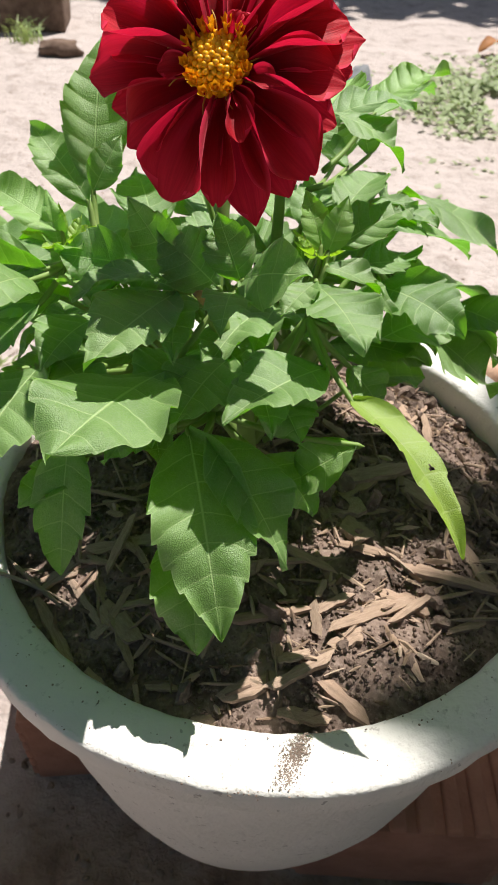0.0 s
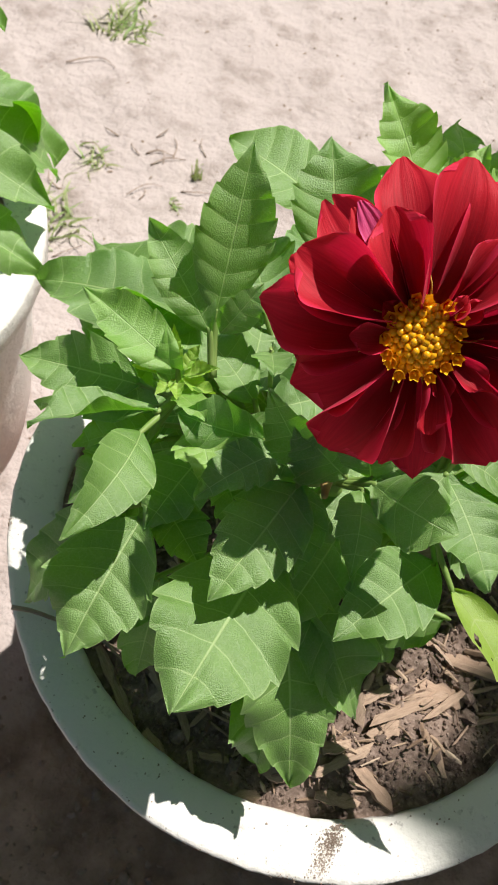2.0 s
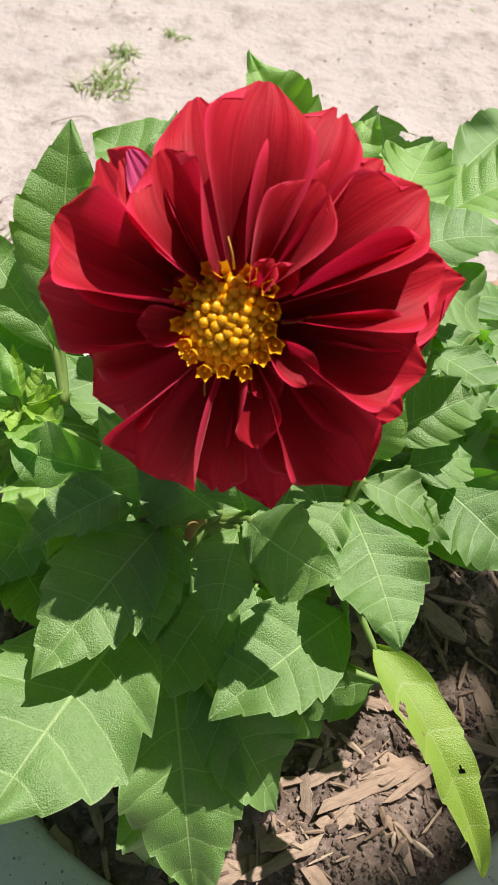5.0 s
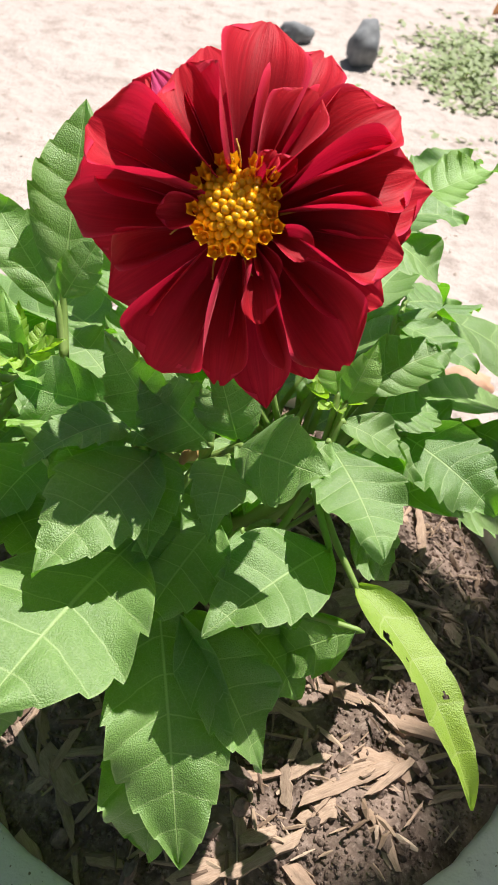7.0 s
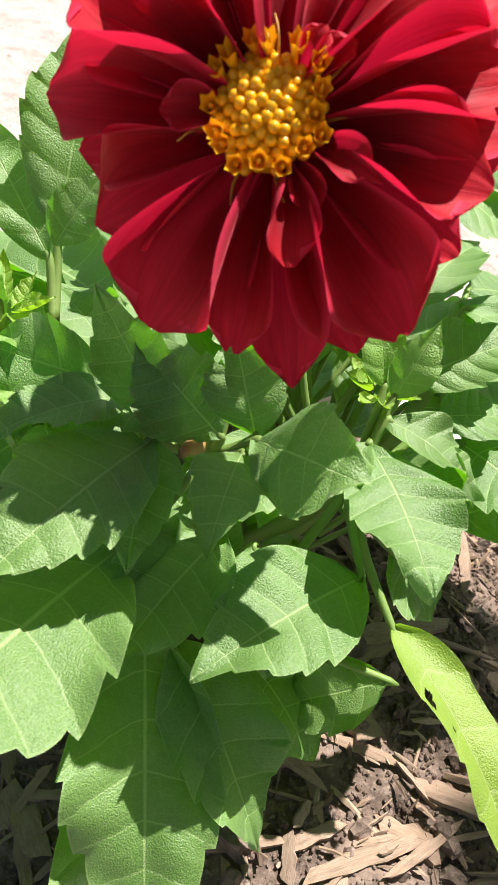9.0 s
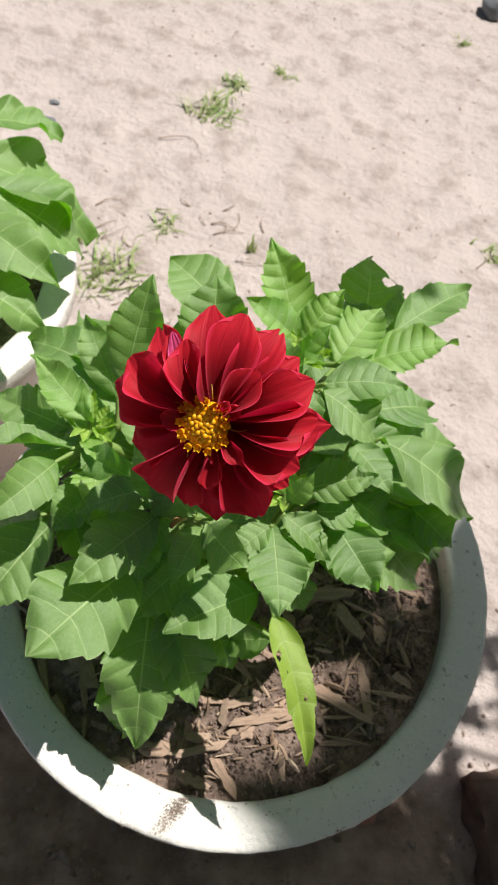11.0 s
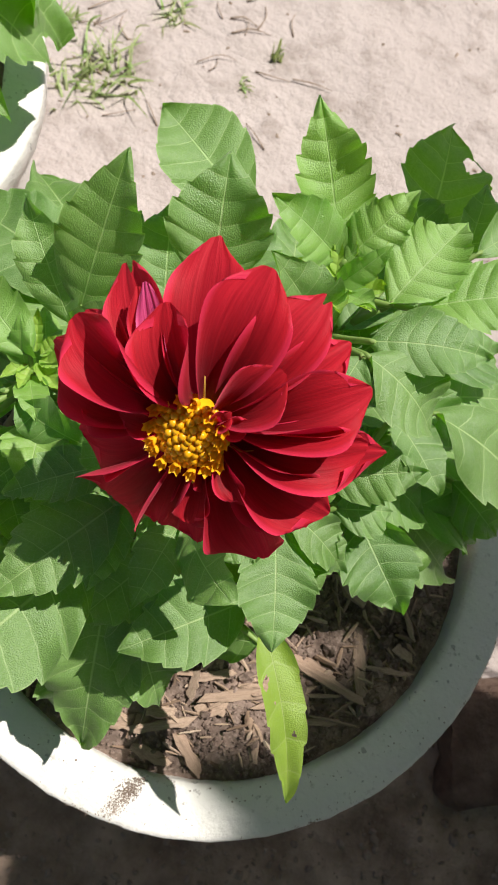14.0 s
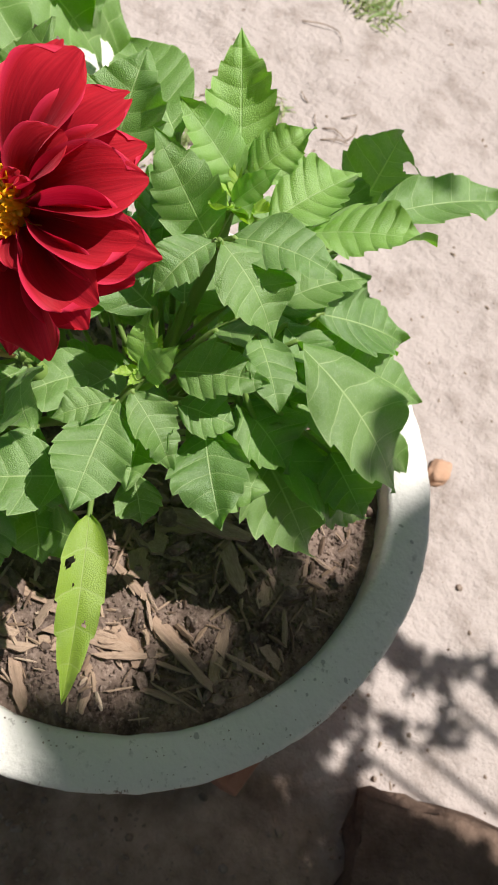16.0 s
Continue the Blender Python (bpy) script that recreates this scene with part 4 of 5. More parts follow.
for k in range(26):
    q = k * 2.39996 + fill.uniform(-0.3, 0.3)
    r0, ln = fill.uniform(0.012, 0.038), fill.uniform(0.030, 0.046)
    z0 = fill.uniform(0.385, 0.432)
    c, d = math.cos(q), math.sin(q)
    cx, cy = -0.004 + 0.012 * fill.random(), 0.012
    r1 = min(r0 + ln, 0.085)
    leaf((cx + r0 * c, cy + r0 * d, z0), (cx + r1 * c, cy + r1 * d, z0 + fill.uniform(-0.022, 0.012)), fill.uniform(0.020, 0.030), roll=fill.uniform(-15, 15), teeth=6, node=(cx + 0.2 * r0 * c, cy - 0.012 + 0.2 * r0 * d, z0 - 0.025), arch=fill.uniform(0.05, 0.14))
for k in range(7):
    q = 1.6 + k * 0.62 + fill.uniform(-0.2, 0.2)
    r0, ln = fill.uniform(0.012, 0.030), fill.uniform(0.030, 0.044)
    z0 = fill.uniform(0.385, 0.425)
    c, d = math.cos(q), math.sin(q)
    leaf((-0.055 + r0 * c, -0.004 + r0 * d, z0), (-0.055 + (r0 + ln) * c, -0.004 + (r0 + ln) * d, z0 + fill.uniform(-0.025, 0.006)), fill.uniform(0.020, 0.028), roll=fill.uniform(-15, 15), teeth=6, node=(-0.040, -0.004, 0.385), arch=fill.uniform(0.05, 0.14))
for k in range(7):
    q = 0.7 + k * 0.28 + fill.uniform(-0.1, 0.1)
    r0, ln = fill.uniform(0.030, 0.052), fill.uniform(0.032, 0.046)
    z0 = fill.uniform(0.395, 0.430)
    c, d = math.cos(q), math.sin(q)
    leaf((-0.006 + r0 * c, 0.010 + r0 * d, z0), (-0.006 + (r0 + ln) * c, 0.010 + (r0 + ln) * d, z0 + fill.uniform(-0.020, 0.012)), fill.uniform(0.020, 0.028), roll=fill.uniform(-12, 12), teeth=6, node=(-0.006, 0.018, 0.390), arch=fill.uniform(0.05, 0.14))
for k in range(9):
    q = 2.0 + k * 0.48 + fill.uniform(-0.2, 0.2)
    r0, ln = fill.uniform(0.004, 0.020), fill.uniform(0.022, 0.036)
    z0 = fill.uniform(0.395, 0.436)
    c, d = math.cos(q), math.sin(q)
    leaf((-0.072 + r0 * c, -0.016 + r0 * d, z0), (-0.072 + (r0 + ln) * c, -0.016 + (r0 + ln) * d, z0 + fill.uniform(-0.014, 0.014)), fill.uniform(0.014, 0.022), roll=fill.uniform(-18, 18), teeth=6, node=(-0.060, -0.008, 0.410), arch=fill.uniform(0.05, 0.14), material=LEAF_YOUNG if k % 3 == 0 else LEAF)
for k in range(16):
    q = 0.1 + k * 0.21 + fill.uniform(-0.1, 0.1)
    r0, ln = fill.uniform(0.030, 0.056), fill.uniform(0.034, 0.046)
    z0 = fill.uniform(0.360, 0.392)
    c, d = math.cos(q), math.sin(q)
    leaf((-0.010 + r0 * c, 0.006 + r0 * d, z0), (-0.010 + (r0 + ln) * c, 0.006 + (r0 + ln) * d, z0 - fill.uniform(0.002, 0.016)), fill.uniform(0.024, 0.034), roll=fill.uniform(-15, 15), teeth=5, node=(-0.010 + 0.1 * r0 * c, 0.002, z0 - 0.022), arch=fill.uniform(0.05, 0.12))
part("dry_bud", add_tube(bmesh.new(), ((-0.029, -0.036, 0.436), (-0.030, -0.040, 0.440), (-0.031, -0.045, 0.443)), 0.0022, 0.0010, 8, 3), BUD, plant, "small dry brown bud")


# ---- the flower ----
FN = Vector((-0.08, -0.772, 0.630)).normalized()
FY = (Vector((-0.06, 0.64, 0.77)) - FN * FN.dot(Vector((-0.06, 0.64, 0.77)))).normalized()
FX = FY.cross(FN)
FO = Vector((-0.0233, -0.0302, 0.5035))
FM = Matrix(((FX.x, FY.x, FN.x, FO.x), (FX.y, FY.y, FN.y, FO.y), (FX.z, FY.z, FN.z, FO.z), (0, 0, 0, 1)))
bm = lathe([(0.0, -0.011), (0.0030, -0.011), (0.0052, -0.008), (0.0066, -0.0035), (0.0062, -0.001), (0.0052, 0.0022), (0.0036, 0.0040), (0.0, 0.0050)], 24)
bmesh.ops.transform(bm, matrix=FM, verts=bm.verts)
flower = part("flower_head", bm, STEM, plant, "dark velvety red dahlia flower with golden disc")


def petal(az, reach, height, width, cup=0.9, rise=0.25, base=None, depth=-0.001, fold=0.0, point=0.0, curl=0.0, lobes=0.0, material=None):
    """A ray petal from the disc's edge to its tip (az in degrees clockwise from the top, seen from the front): a spoon whose edges stand up."""
    rng = random.Random(int(az) * 7 + int(width * 1e5))
    a, b = radians(az), radians(az if base is None else base)
    width *= 0.92
    start = FO + (FX * math.sin(b) + FY * math.cos(b)) * 0.0056 + FN * depth
    end = FO + (FX * math.sin(a) + FY * math.cos(a)) * reach + FN * height
    span = (end - start).length
    bow = start * 0.45 + end * 0.55 + FN * rise * span
    bm = bmesh.new()
    uv = bm.loops.layers.uv.new("UVMap")
    n, cols = 20, [k / 9 - 1 for k in range(19)]
    ph, qh = rng.random() * 6, rng.random() * 6
    blunt, round_off = rng.uniform(0.62, 0.72) + 1.2 * max(0.0, point), rng.uniform(0.13, 0.18)
    rows = []
    for i in range(n + 1):
        s = 1 - (1 - i / n) ** 1.3
        mid = start * (1 - s) ** 2 + bow * 2 * s * (1 - s) + end * s * s
        ahead = ((bow - start) * (1 - s) + (end - bow) * s).normalized()
        side = ahead.cross(FN).normalized()
        up = side.cross(ahead)
        w = 0.5 * width * (0.24 + 0.76 * math.sin(0.5 * math.pi * min(1.0, s / 0.64)) ** 1.2) * (1 - blunt * max(0.0, (s - 0.50) / 0.50) ** 3.6)
        row = []
        for u in cols:
            au = abs(u)
            th = cup * (1.38 - 1.12 * s * s) * (1 + fold * (1 if u > 0 else -1))
            r = w / max(0.25, th)
            x = r * math.sin(th * u)
            z = r * (1 - math.cos(th * u))
            z += 0.00018 * math.cos(u * 12.5 + 0.4 * math.sin(5 * s)) * s * (1 - 0.5 * au)
            z += (0.065 * math.sin(5.5 * s + ph + 1.6 * u) * au + 0.045 * math.sin(11 * s + qh) * au * au) * s * 2 * w
            z += curl * width * au ** 3 * s * min(1.0, 3 * w / width) + 0.16 * w * (au ** 1.1) * math.sin(math.pi * min(1.0, 1.15 * s))
            y = point * span * max(0.0, 1 - au * 1.4) * s ** 4 - lobes * span * max(0.0, 1 - abs(u - 0.15) * 4) * s ** 8 + 0.006 * span * math.sin(4 * u + qh) * s ** 6 - round_off * 0.5 * width * (1.0 - math.sqrt(1.0 - 0.97 * au ** 2.2)) * 3.4 * s ** 3
            row.append((bm.verts.new(mid + ahead * y + side * x + up * z), (u * 0.5 + 0.5, s)))
        rows.append(row)
    for lo, hi in zip(rows, rows[1:]):
        for k in range(len(cols) - 1):
            quad = (lo[k], lo[k + 1], hi[k + 1], hi[k])
            f = bm.faces.new([v for v, _ in quad])
            for loop, (_, st) in zip(f.loops, quad):
                loop[uv].uv = st
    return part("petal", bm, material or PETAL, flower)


# outer whorl
petal(316, 0.0375, -0.0080, 0.018, 0.95, 0.30, depth=-0.0035, lobes=0.10)
petal(345, 0.0385, -0.0130, 0.020, 0.70, 0.28, depth=-0.0042, fold=-0.3)
petal(23, 0.0385, -0.0085, 0.019, 0.95, 0.32, depth=-0.0034, fold=0.35, lobes=0.08)
petal(40, 0.0360, -0.0090, 0.017, 0.80, 0.30, depth=-0.0038)
petal(78, 0.0395, -0.0060, 0.021, 0.85, 0.24, depth=-0.0036, fold=-0.3, point=0.02)
petal(90, 0.0355, -0.0060, 0.019, 0.80, 0.20, depth=-0.0040)
petal(118, 0.0340, -0.0030, 0.020, 0.80, 0.10, depth=-0.0040)
petal(152, 0.0365, -0.0085, 0.019, 0.80, 0.06, depth=-0.0042)
petal(170, 0.0395, -0.0100, 0.016, 0.75, 0.06, depth=-0.0042, point=0.03)
petal(262, 0.0330, -0.0080, 0.021, 0.90, 0.12, depth=-0.0042)
petal(275, 0.0378, -0.0060, 0.0235, 1.25, 0.24, depth=-0.0034, point=0.03)
petal(293, 0.0350, -0.0060, 0.019, 0.85, 0.26, depth=-0.0038)
# middle whorl
petal(5, 0.0388, -0.0032, 0.0235, 1.15, 0.20, depth=-0.0015, fold=-0.35, base=356)
petal(53, 0.0378, -0.0030, 0.0225, 1.25, 0.26, depth=-0.0015, fold=0.35, point=0.01)
petal(73, 0.0362, -0.0015, 0.0240, 1.45, 0.20, depth=-0.0010, fold=0.2, curl=0.05)
petal(102, 0.0335, 0.0015, 0.0240, 1.45, 0.14, depth=-0.0012, fold=0.25, curl=-0.06)
petal(141, 0.0378, -0.0020, 0.0265, 1.42, 0.06, depth=-0.0012, fold=0.2, curl=-0.05, lobes=0.04)
petal(198, 0.0310, -0.0075, 0.0140, 0.80, 0.08, depth=-0.0044)
petal(186, 0.0352, -0.0060, 0.0155, 1.45, 0.08, depth=-0.0014, lobes=0.05)
petal(209, 0.0368, -0.0062, 0.0285, 1.62, 0.14, depth=-0.0006, fold=-0.10)
petal(240, 0.0322, -0.0058, 0.0260, 1.45, 0.08, depth=-0.0014, point=0.02)
petal(298, 0.0352, 0.0030, 0.0265, 1.75, 0.20, depth=-0.0008, fold=-0.15, base=303)
petal(322, 0.0330, -0.0005, 0.0120, 1.70, 0.22, depth=-0.0004, curl=-0.10)
petal(325, 0.0335, -0.0005, 0.0085, 1.50, 0.30, depth=0.0004, curl=-0.12, material=PETAL_PINK)
petal(334, 0.0302, 0.0038, 0.0215, 1.85, 0.26, depth=0.0002, fold=0.15)
petal(29, 0.0265, 0.0050, 0.0185, 1.60, 0.16, depth=0.0002, base=24)
# small inner petals
petal(168, 0.0220, 0.0050, 0.0125, 1.75, 0.14, depth=-0.0002, fold=0.5, base=165)
petal(268, 0.0172, 0.0040, 0.0095, 1.20, 0.22, depth=0.0004)
petal(119, 0.0170, 0.0075, 0.0088, 1.20, 0.20, depth=0.0004, point=0.14, fold=0.3)
petal(150, 0.0150, 0.0035, 0.0075, 1.30, 0.15, depth=0.0004)
petal(44, 0.0145, 0.0060, 0.0075, 1.60, 0.35, depth=0.0006, base=36)
petal(27, 0.0128, 0.0070, 0.0065, 1.70, 0.40, depth=0.0008)
petal(304, 0.0130, 0.0030, 0.0075, 1.10, 0.25, depth=0.0004)


def floret_mesh():
    return mesh_of(lathe([(0.0, 0.0), (0.0006, 0.0001), (0.00078, 0.0009), (0.00082, 0.0018), (0.00072, 0.0024), (0.00042, 0.00285), (0.0, 0.0030)], 9), "floret", FLORET)


def open_floret_mesh():
    """A tube that opens into five pointed lobes."""
    bm = bmesh.new()
    rings = []
    for r, z in ((0.00055, 0.0), (0.00068, 0.0018), (0.00098, 0.0032), (0.00112, 0.0040)):
        rings.append([bm.verts.new((r * math.cos(k * math.pi / 5), r * math.sin(k * math.pi / 5), z)) for k in range(10)])
    for lo, hi in zip(rings, rings[1:]):
        for k in range(10):
            bm.faces.new((lo[k], lo[(k + 1) % 10], hi[(k + 1) % 10], hi[k]))
    for k in range(5):
        a, b, c = rings[-1][2 * k], rings[-1][2 * k + 1], rings[-1][(2 * k + 2) % 10]
        q = (2 * k + 1) * math.pi / 5
        t = bm.verts.new((0.00142 * math.cos(q), 0.00142 * math.sin(q), 0.0049))
        bm.faces.new((a, b, t))
        bm.faces.new((b, c, t))
    # anthers in the mouth
    top = bm.verts.new((0, 0, 0.0050))
    ring = [bm.verts.new((0.00038 * math.cos(k * 1.2566), 0.00038 * math.sin(k * 1.2566), 0.0030)) for k in range(5)]
    for k in range(5):
        bm.faces.new((ring[k], ring[(k + 1) % 5], top))
    return mesh_of(bm, "open_floret", FLORET_OPEN)


DM = FM @ Matrix.Translation((-0.0013, 0.0004, 0.0))
bm = lathe([(0.0074, -0.001), (0.0072, 0.0008), (0.0062, 0.0034), (0.0036, 0.0054), (0.0, 0.0061)], 28)
bmesh.ops.transform(bm, matrix=DM, verts=bm.verts)
part("disc", bm, FLORET, flower, "golden yellow disc packed with florets")
FL, FO_MESH = floret_mesh(), open_floret_mesh()
frng = random.Random(3)
for k in range(84):
    r = 0.00074 * math.sqrt(k + 0.4)
    q = k * 2.39996
    h = 0.0046 - 62.0 * r * r
    lean = r / 0.0073 * 0.95
    m = DM @ Matrix.Translation((r * math.cos(q), r * math.sin(q), h)) @ Matrix.Rotation(q, 4, "Z") @ Matrix.Rotation(lean, 4, "Y") @ Matrix.Diagonal((1.26, 1.26, frng.uniform(0.85, 1.1), 1))
    shared("floret", FL, flower, m)
for k in range(16):
    q = k * 2 * math.pi / 16 + frng.uniform(-0.12, 0.12)
    r = 0.0073 + frng.uniform(-0.0006, 0.0012)
    top_side = max(0.0, math.sin(q))
    m = DM @ Matrix.Translation((r * math.cos(q), r * math.sin(q), 0.0022 + 0.0006 * frng.random())) @ Matrix.Rotation(q, 4, "Z") @ Matrix.Rotation(radians(2 + 22 * frng.random()), 4, "Y") @ Matrix.Diagonal((1.12, 1.12, 1.0 + 0.55 * top_side * frng.random(), 1))
    shared("open_floret", FO_MESH, flower, m)
for k in range(9):
    q = k * 0.698 + frng.uniform(-0.2, 0.2)
    a = [DM @ Vector((r * math.cos(q + w), r * math.sin(q + w), z)) for r, w, z in ((0.0088, 0.0, 0.002), (0.0115, 0.04, 0.0032), (0.0140, 0.10, 0.0026))]
    part("style", add_tube(bmesh.new(), a, 0.00028, 0.00016, 5, 3), STYLE, flower)

# ---- the plant in the second pot ----
other = thing("dahlia", (SECOND.x, SECOND.y, 0.318), "young leafy green dahlia in the second pot, not in flower", "flower")


def other_leaf(base, tip, width, **kw):
    node = SECOND + Vector((0.0, 0.0, 0.36))
    leaf(base, tip, width, node=node, owner=other, **kw)


part("stem", add_tube(bmesh.new(), (SECOND + Vector((0, 0, 0.318)), SECOND + Vector((0.004, 0.002, 0.35)), SECOND + Vector((0.002, 0.004, 0.40))), 0.0045, 0.003), STEM, other)
for k in range(16):
    q = k * 2.39996 + 0.4
    r0, r1 = 0.030 + 0.02 * (k % 3), 0.085 + 0.028 * ((k * 5) % 4) / 3
    z0 = 0.375 + 0.006 * (k % 5)
    c, s = math.cos(q), math.sin(q)
    other_leaf((SECOND.x + r0 * c, SECOND.y + r0 * s, z0), (SECOND.x + r1 * c, SECOND.y + r1 * s, z0 - 0.012 + 0.01 * (k % 4)), 0.034 + 0.004 * (k % 3), teeth=6, arch=0.10)

other_leaf((-0.238, 0.165, 0.402), (-0.168, 0.186, 0.338), 0.060, teeth=6, arch=0.14)
other_leaf((-0.222, 0.145, 0.400), (-0.162, 0.163, 0.347), 0.056, teeth=6, arch=0.12)
other_leaf((-0.215, 0.120, 0.405), (-0.145, 0.096, 0.393), 0.036, teeth=5, arch=0.08)
other_leaf((-0.225, 0.085, 0.395), (-0.149, 0.078, 0.372), 0.050, teeth=6, arch=0.10)
other_leaf((-0.240, 0.200, 0.405), (-0.200, 0.226, 0.385), 0.044, teeth=6, arch=0.10)
other_leaf((-0.235, 0.050, 0.385), (-0.185, 0.020, 0.372), 0.044, teeth=6, arch=0.10)

# ---- ground things ----
def tuft(at, count, height, spread, label, seed, material=None):
    """A tuft of narrow grass blades."""
    rng = random.Random(seed)
    e = thing("grass_tuft", (at[0], at[1], ground_height(*at)), label, "grass", "tufts on the sand")
    base = Vector((at[0], at[1], ground_height(*at) - 0.002))
    for _ in range(5 * count):
        q = rng.random() * 6.283
        ln = 0.8 * height * rng.uniform(0.5, 1.1)
        out = Vector((math.cos(q), math.sin(q), 0)) * spread * rng.uniform(0.15, 0.8)
        b = base + Vector((rng.gauss(0, 0.3), rng.gauss(0, 0.3), 0)) * spread
        bm = bmesh.new()
        side = Vector((-math.sin(q), math.cos(q), 0.3)) * rng.uniform(0.0010, 0.0026)
        last = None
        for i in range(6):
            s = i / 5
            p = b + out * s * s + Vector((0, 0, ln * (s - 0.45 * s * s)))
            w = side * (1 - s) ** 0.7
            pair = (bm.verts.new(p - w), bm.verts.new(p + w + Vector((0, 0, 0.0006))))
            if last:
                bm.faces.new((last[0], last[1], pair[1], pair[0]))
            last = pair
        part("blade", bm, material or GRASS, e)
    return e


tuft((-0.255, 0.850), 16, 0.040, 0.055, "small green grass tuft on the sand", 1)
tuft((-0.240, 0.930), 8, 0.030, 0.035, "small green grass tuft on the sand", 2)
tuft((-0.273, 0.464), 9, 0.050, 0.060, "small green grass tuft on the sand", 3)
tuft((-0.111, 0.573), 3, 0.055, 0.010, "single green grass shoot on the sand", 4)
tuft((0.230, 0.700), 8, 0.024, 0.035, "small green weed sprig on the sand", 5)
tuft((-0.235, 0.575), 5, 0.020, 0.040, "small green grass tuft on the sand", 6)
tuft((-0.130, 0.520), 3, 0.014, 0.018, "small green weed sprig on the sand", 10)
tuft((-0.335, 0.500), 5, 0.042, 0.026, "small green weed sprig on the sand", 11)
tuft((-0.292, 0.430), 6, 0.026, 0.060, "small green grass tuft on the sand", 12)
tuft((-0.686, 2.165), 14, 0.130, 0.090, "green grass tuft before the far block", 7)
tuft((-0.175, 1.000), 6, 0.020, 0.030, "small green weed sprig on the sand", 8)
tuft((0.120, 1.250), 6, 0.020, 0.030, "small green weed sprig on the sand", 9)


def weed_patch():
    """A low spreading mat of small grey-green leaves."""
    rng = random.Random(21)
    verts, faces = [], []
    for _ in range(3400):
        u, v = rng.gauss(0, 1), rng.gauss(0, 1)
        x, y = 0.66 + 0.13 * u + 0.08 * v, 1.78 + 0.20 * v
        if noise.noise(Vector((x * 7, y * 7, 2))) < -0.12:
            continue
        z = ground_height(x, y) + rng.uniform(0.002, 0.030) * math.exp(-0.4 * (u * u + v * v))
        q, ln, w = rng.random() * 6.283, rng.uniform(0.010, 0.028), rng.uniform(0.004, 0.009)
        d = Vector((math.cos(q), math.sin(q), rng.uniform(-0.2, 0.6))) * ln
        s = Vector((-math.sin(q), math.cos(q), rng.uniform(-0.3, 0.3))) * w
        p = Vector((x, y, z))
        n0 = len(verts)
        verts += [p, p + d * 0.5 + s, p + d, p + d * 0.5 - s]
        faces.append((n0, n0 + 1, n0 + 2, n0 + 3))
    me = bpy.data.meshes.new("weed_mat")
    me.from_pydata(verts, [], faces)
    me.materials.append(WEED)
    tagged(new("weed_mat", me), "low mat of grey-green weeds on the sand", "weeds", kind="stuff")


weed_patch()


def rock(at, radius, squash, material, label, category, name, seed, sink=0.25, turn=0.0):
    bm = lump(radius, squash, 0.35, seed)
    bmesh.ops.transform(bm, matrix=Matrix.Translation((at[0], at[1], ground_height(*at) + radius * squash[2] * (1 - 2 * sink))) @ Matrix.Rotation(radians(turn), 4, "Z"), verts=bm.verts)
    return tagged(mesh_object(name, bm, material), label, category)


rock((0.300, 0.500), 0.036, (1.0, 0.75, 0.55), PALE_CLAY, "orange lump of broken clay on the sand", "clay lump", "clay_lump", 1)
rock((0.300, 0.400), 0.016, (0.6, 1.4, 0.4), PALE_CLAY, "orange splinter of broken clay on the sand", "clay lump", "clay_lump", 2)
rock((-0.495, 0.655), 0.012, (1.0, 0.8, 0.6), CLAY, "small orange clay pebble on the sand", "pebble", "pebble", 3)
rock((0.176, 0.283), 0.013, (0.9, 1.3, 0.5), PALE_CLAY, "small brown clay pebble beside the pot", "pebble", "pebble", 4)
rock((0.300, -0.037), 0.012, (1.0, 0.8, 0.6), PALE_STONE, "pale pebble lying in the shade", "pebble", "pebble", 5)
rock((0.345, -0.010), 0.008, (1.4, 0.7, 0.5), PALE_STONE, "small pale pebble lying in the shade", "pebble", "pebble", 6)
rock((0.205, 0.085), 0.015, (0.7, 1.2, 0.5), CLAY, "orange clay splinter beside the pot", "clay lump", "clay_lump", 7)
rock((0.268, 1.640), 0.060, (0.55, 1.1, 0.9), STONE, "smooth dark grey stone on the sand", "stone", "stone", 8, 0.2, -20)
rock((0.110, 1.720), 0.045, (1.0, 0.7, 0.6), STONE, "smooth dark grey stone on the sand", "stone", "stone", 9)
rock((0.165, 1.400), 0.032, (0.8, 0.9, 0.7), STONE, "dark grey stone on the sand", "stone", "stone", 10)
rock((-0.556, 2.030), 0.055, (1.2, 0.8, 0.5), OLD_CLAY, "dark clod of earth on the sand", "clod", "clod", 11)
rock((-0.480, 0.725), 0.010, (1.3, 0.8, 0.4), STONE, "small dark pebble on the sand", "pebble", "pebble", 12)
rock((-0.490, 0.770), 0.008, (1.0, 0.8, 0.4), STONE, "small dark pebble on the sand", "pebble", "pebble", 13)

bm = rounded_box((0.30, 0.20, 0.19), 0.010, 2, 0.006, 3, 8)
bmesh.ops.transform(bm, matrix=pose(-0.745, 2.365, 0.093, 0, 0, 6), verts=bm.verts)
tagged(mesh_object("earth_block", bm, OLD_CLAY), "weathered brown clay block standing on the sand", "block")

bm = rounded_box((0.21, 0.10, 0.065), 0.009, 2, 0.010, 5, 15)
bmesh.ops.transform(bm, matrix=pose(0.372, -0.030, 0.018, 4, -5, 20), verts=bm.verts)
tagged(mesh_object("old_brick", bm, OLD_CLAY), "old broken brown brick half sunk in the sand", "brick")

bm = blade((0.700, 2.150, 0.012), (0.790, 2.190, 0.022), 0.05, arch=0.2, fold=0.4, teeth=4, cut=0.05, seed=3)
tagged(mesh_object("dry_leaf", bm, DRY), "curled orange-brown dry leaf on the weeds", "leaf")


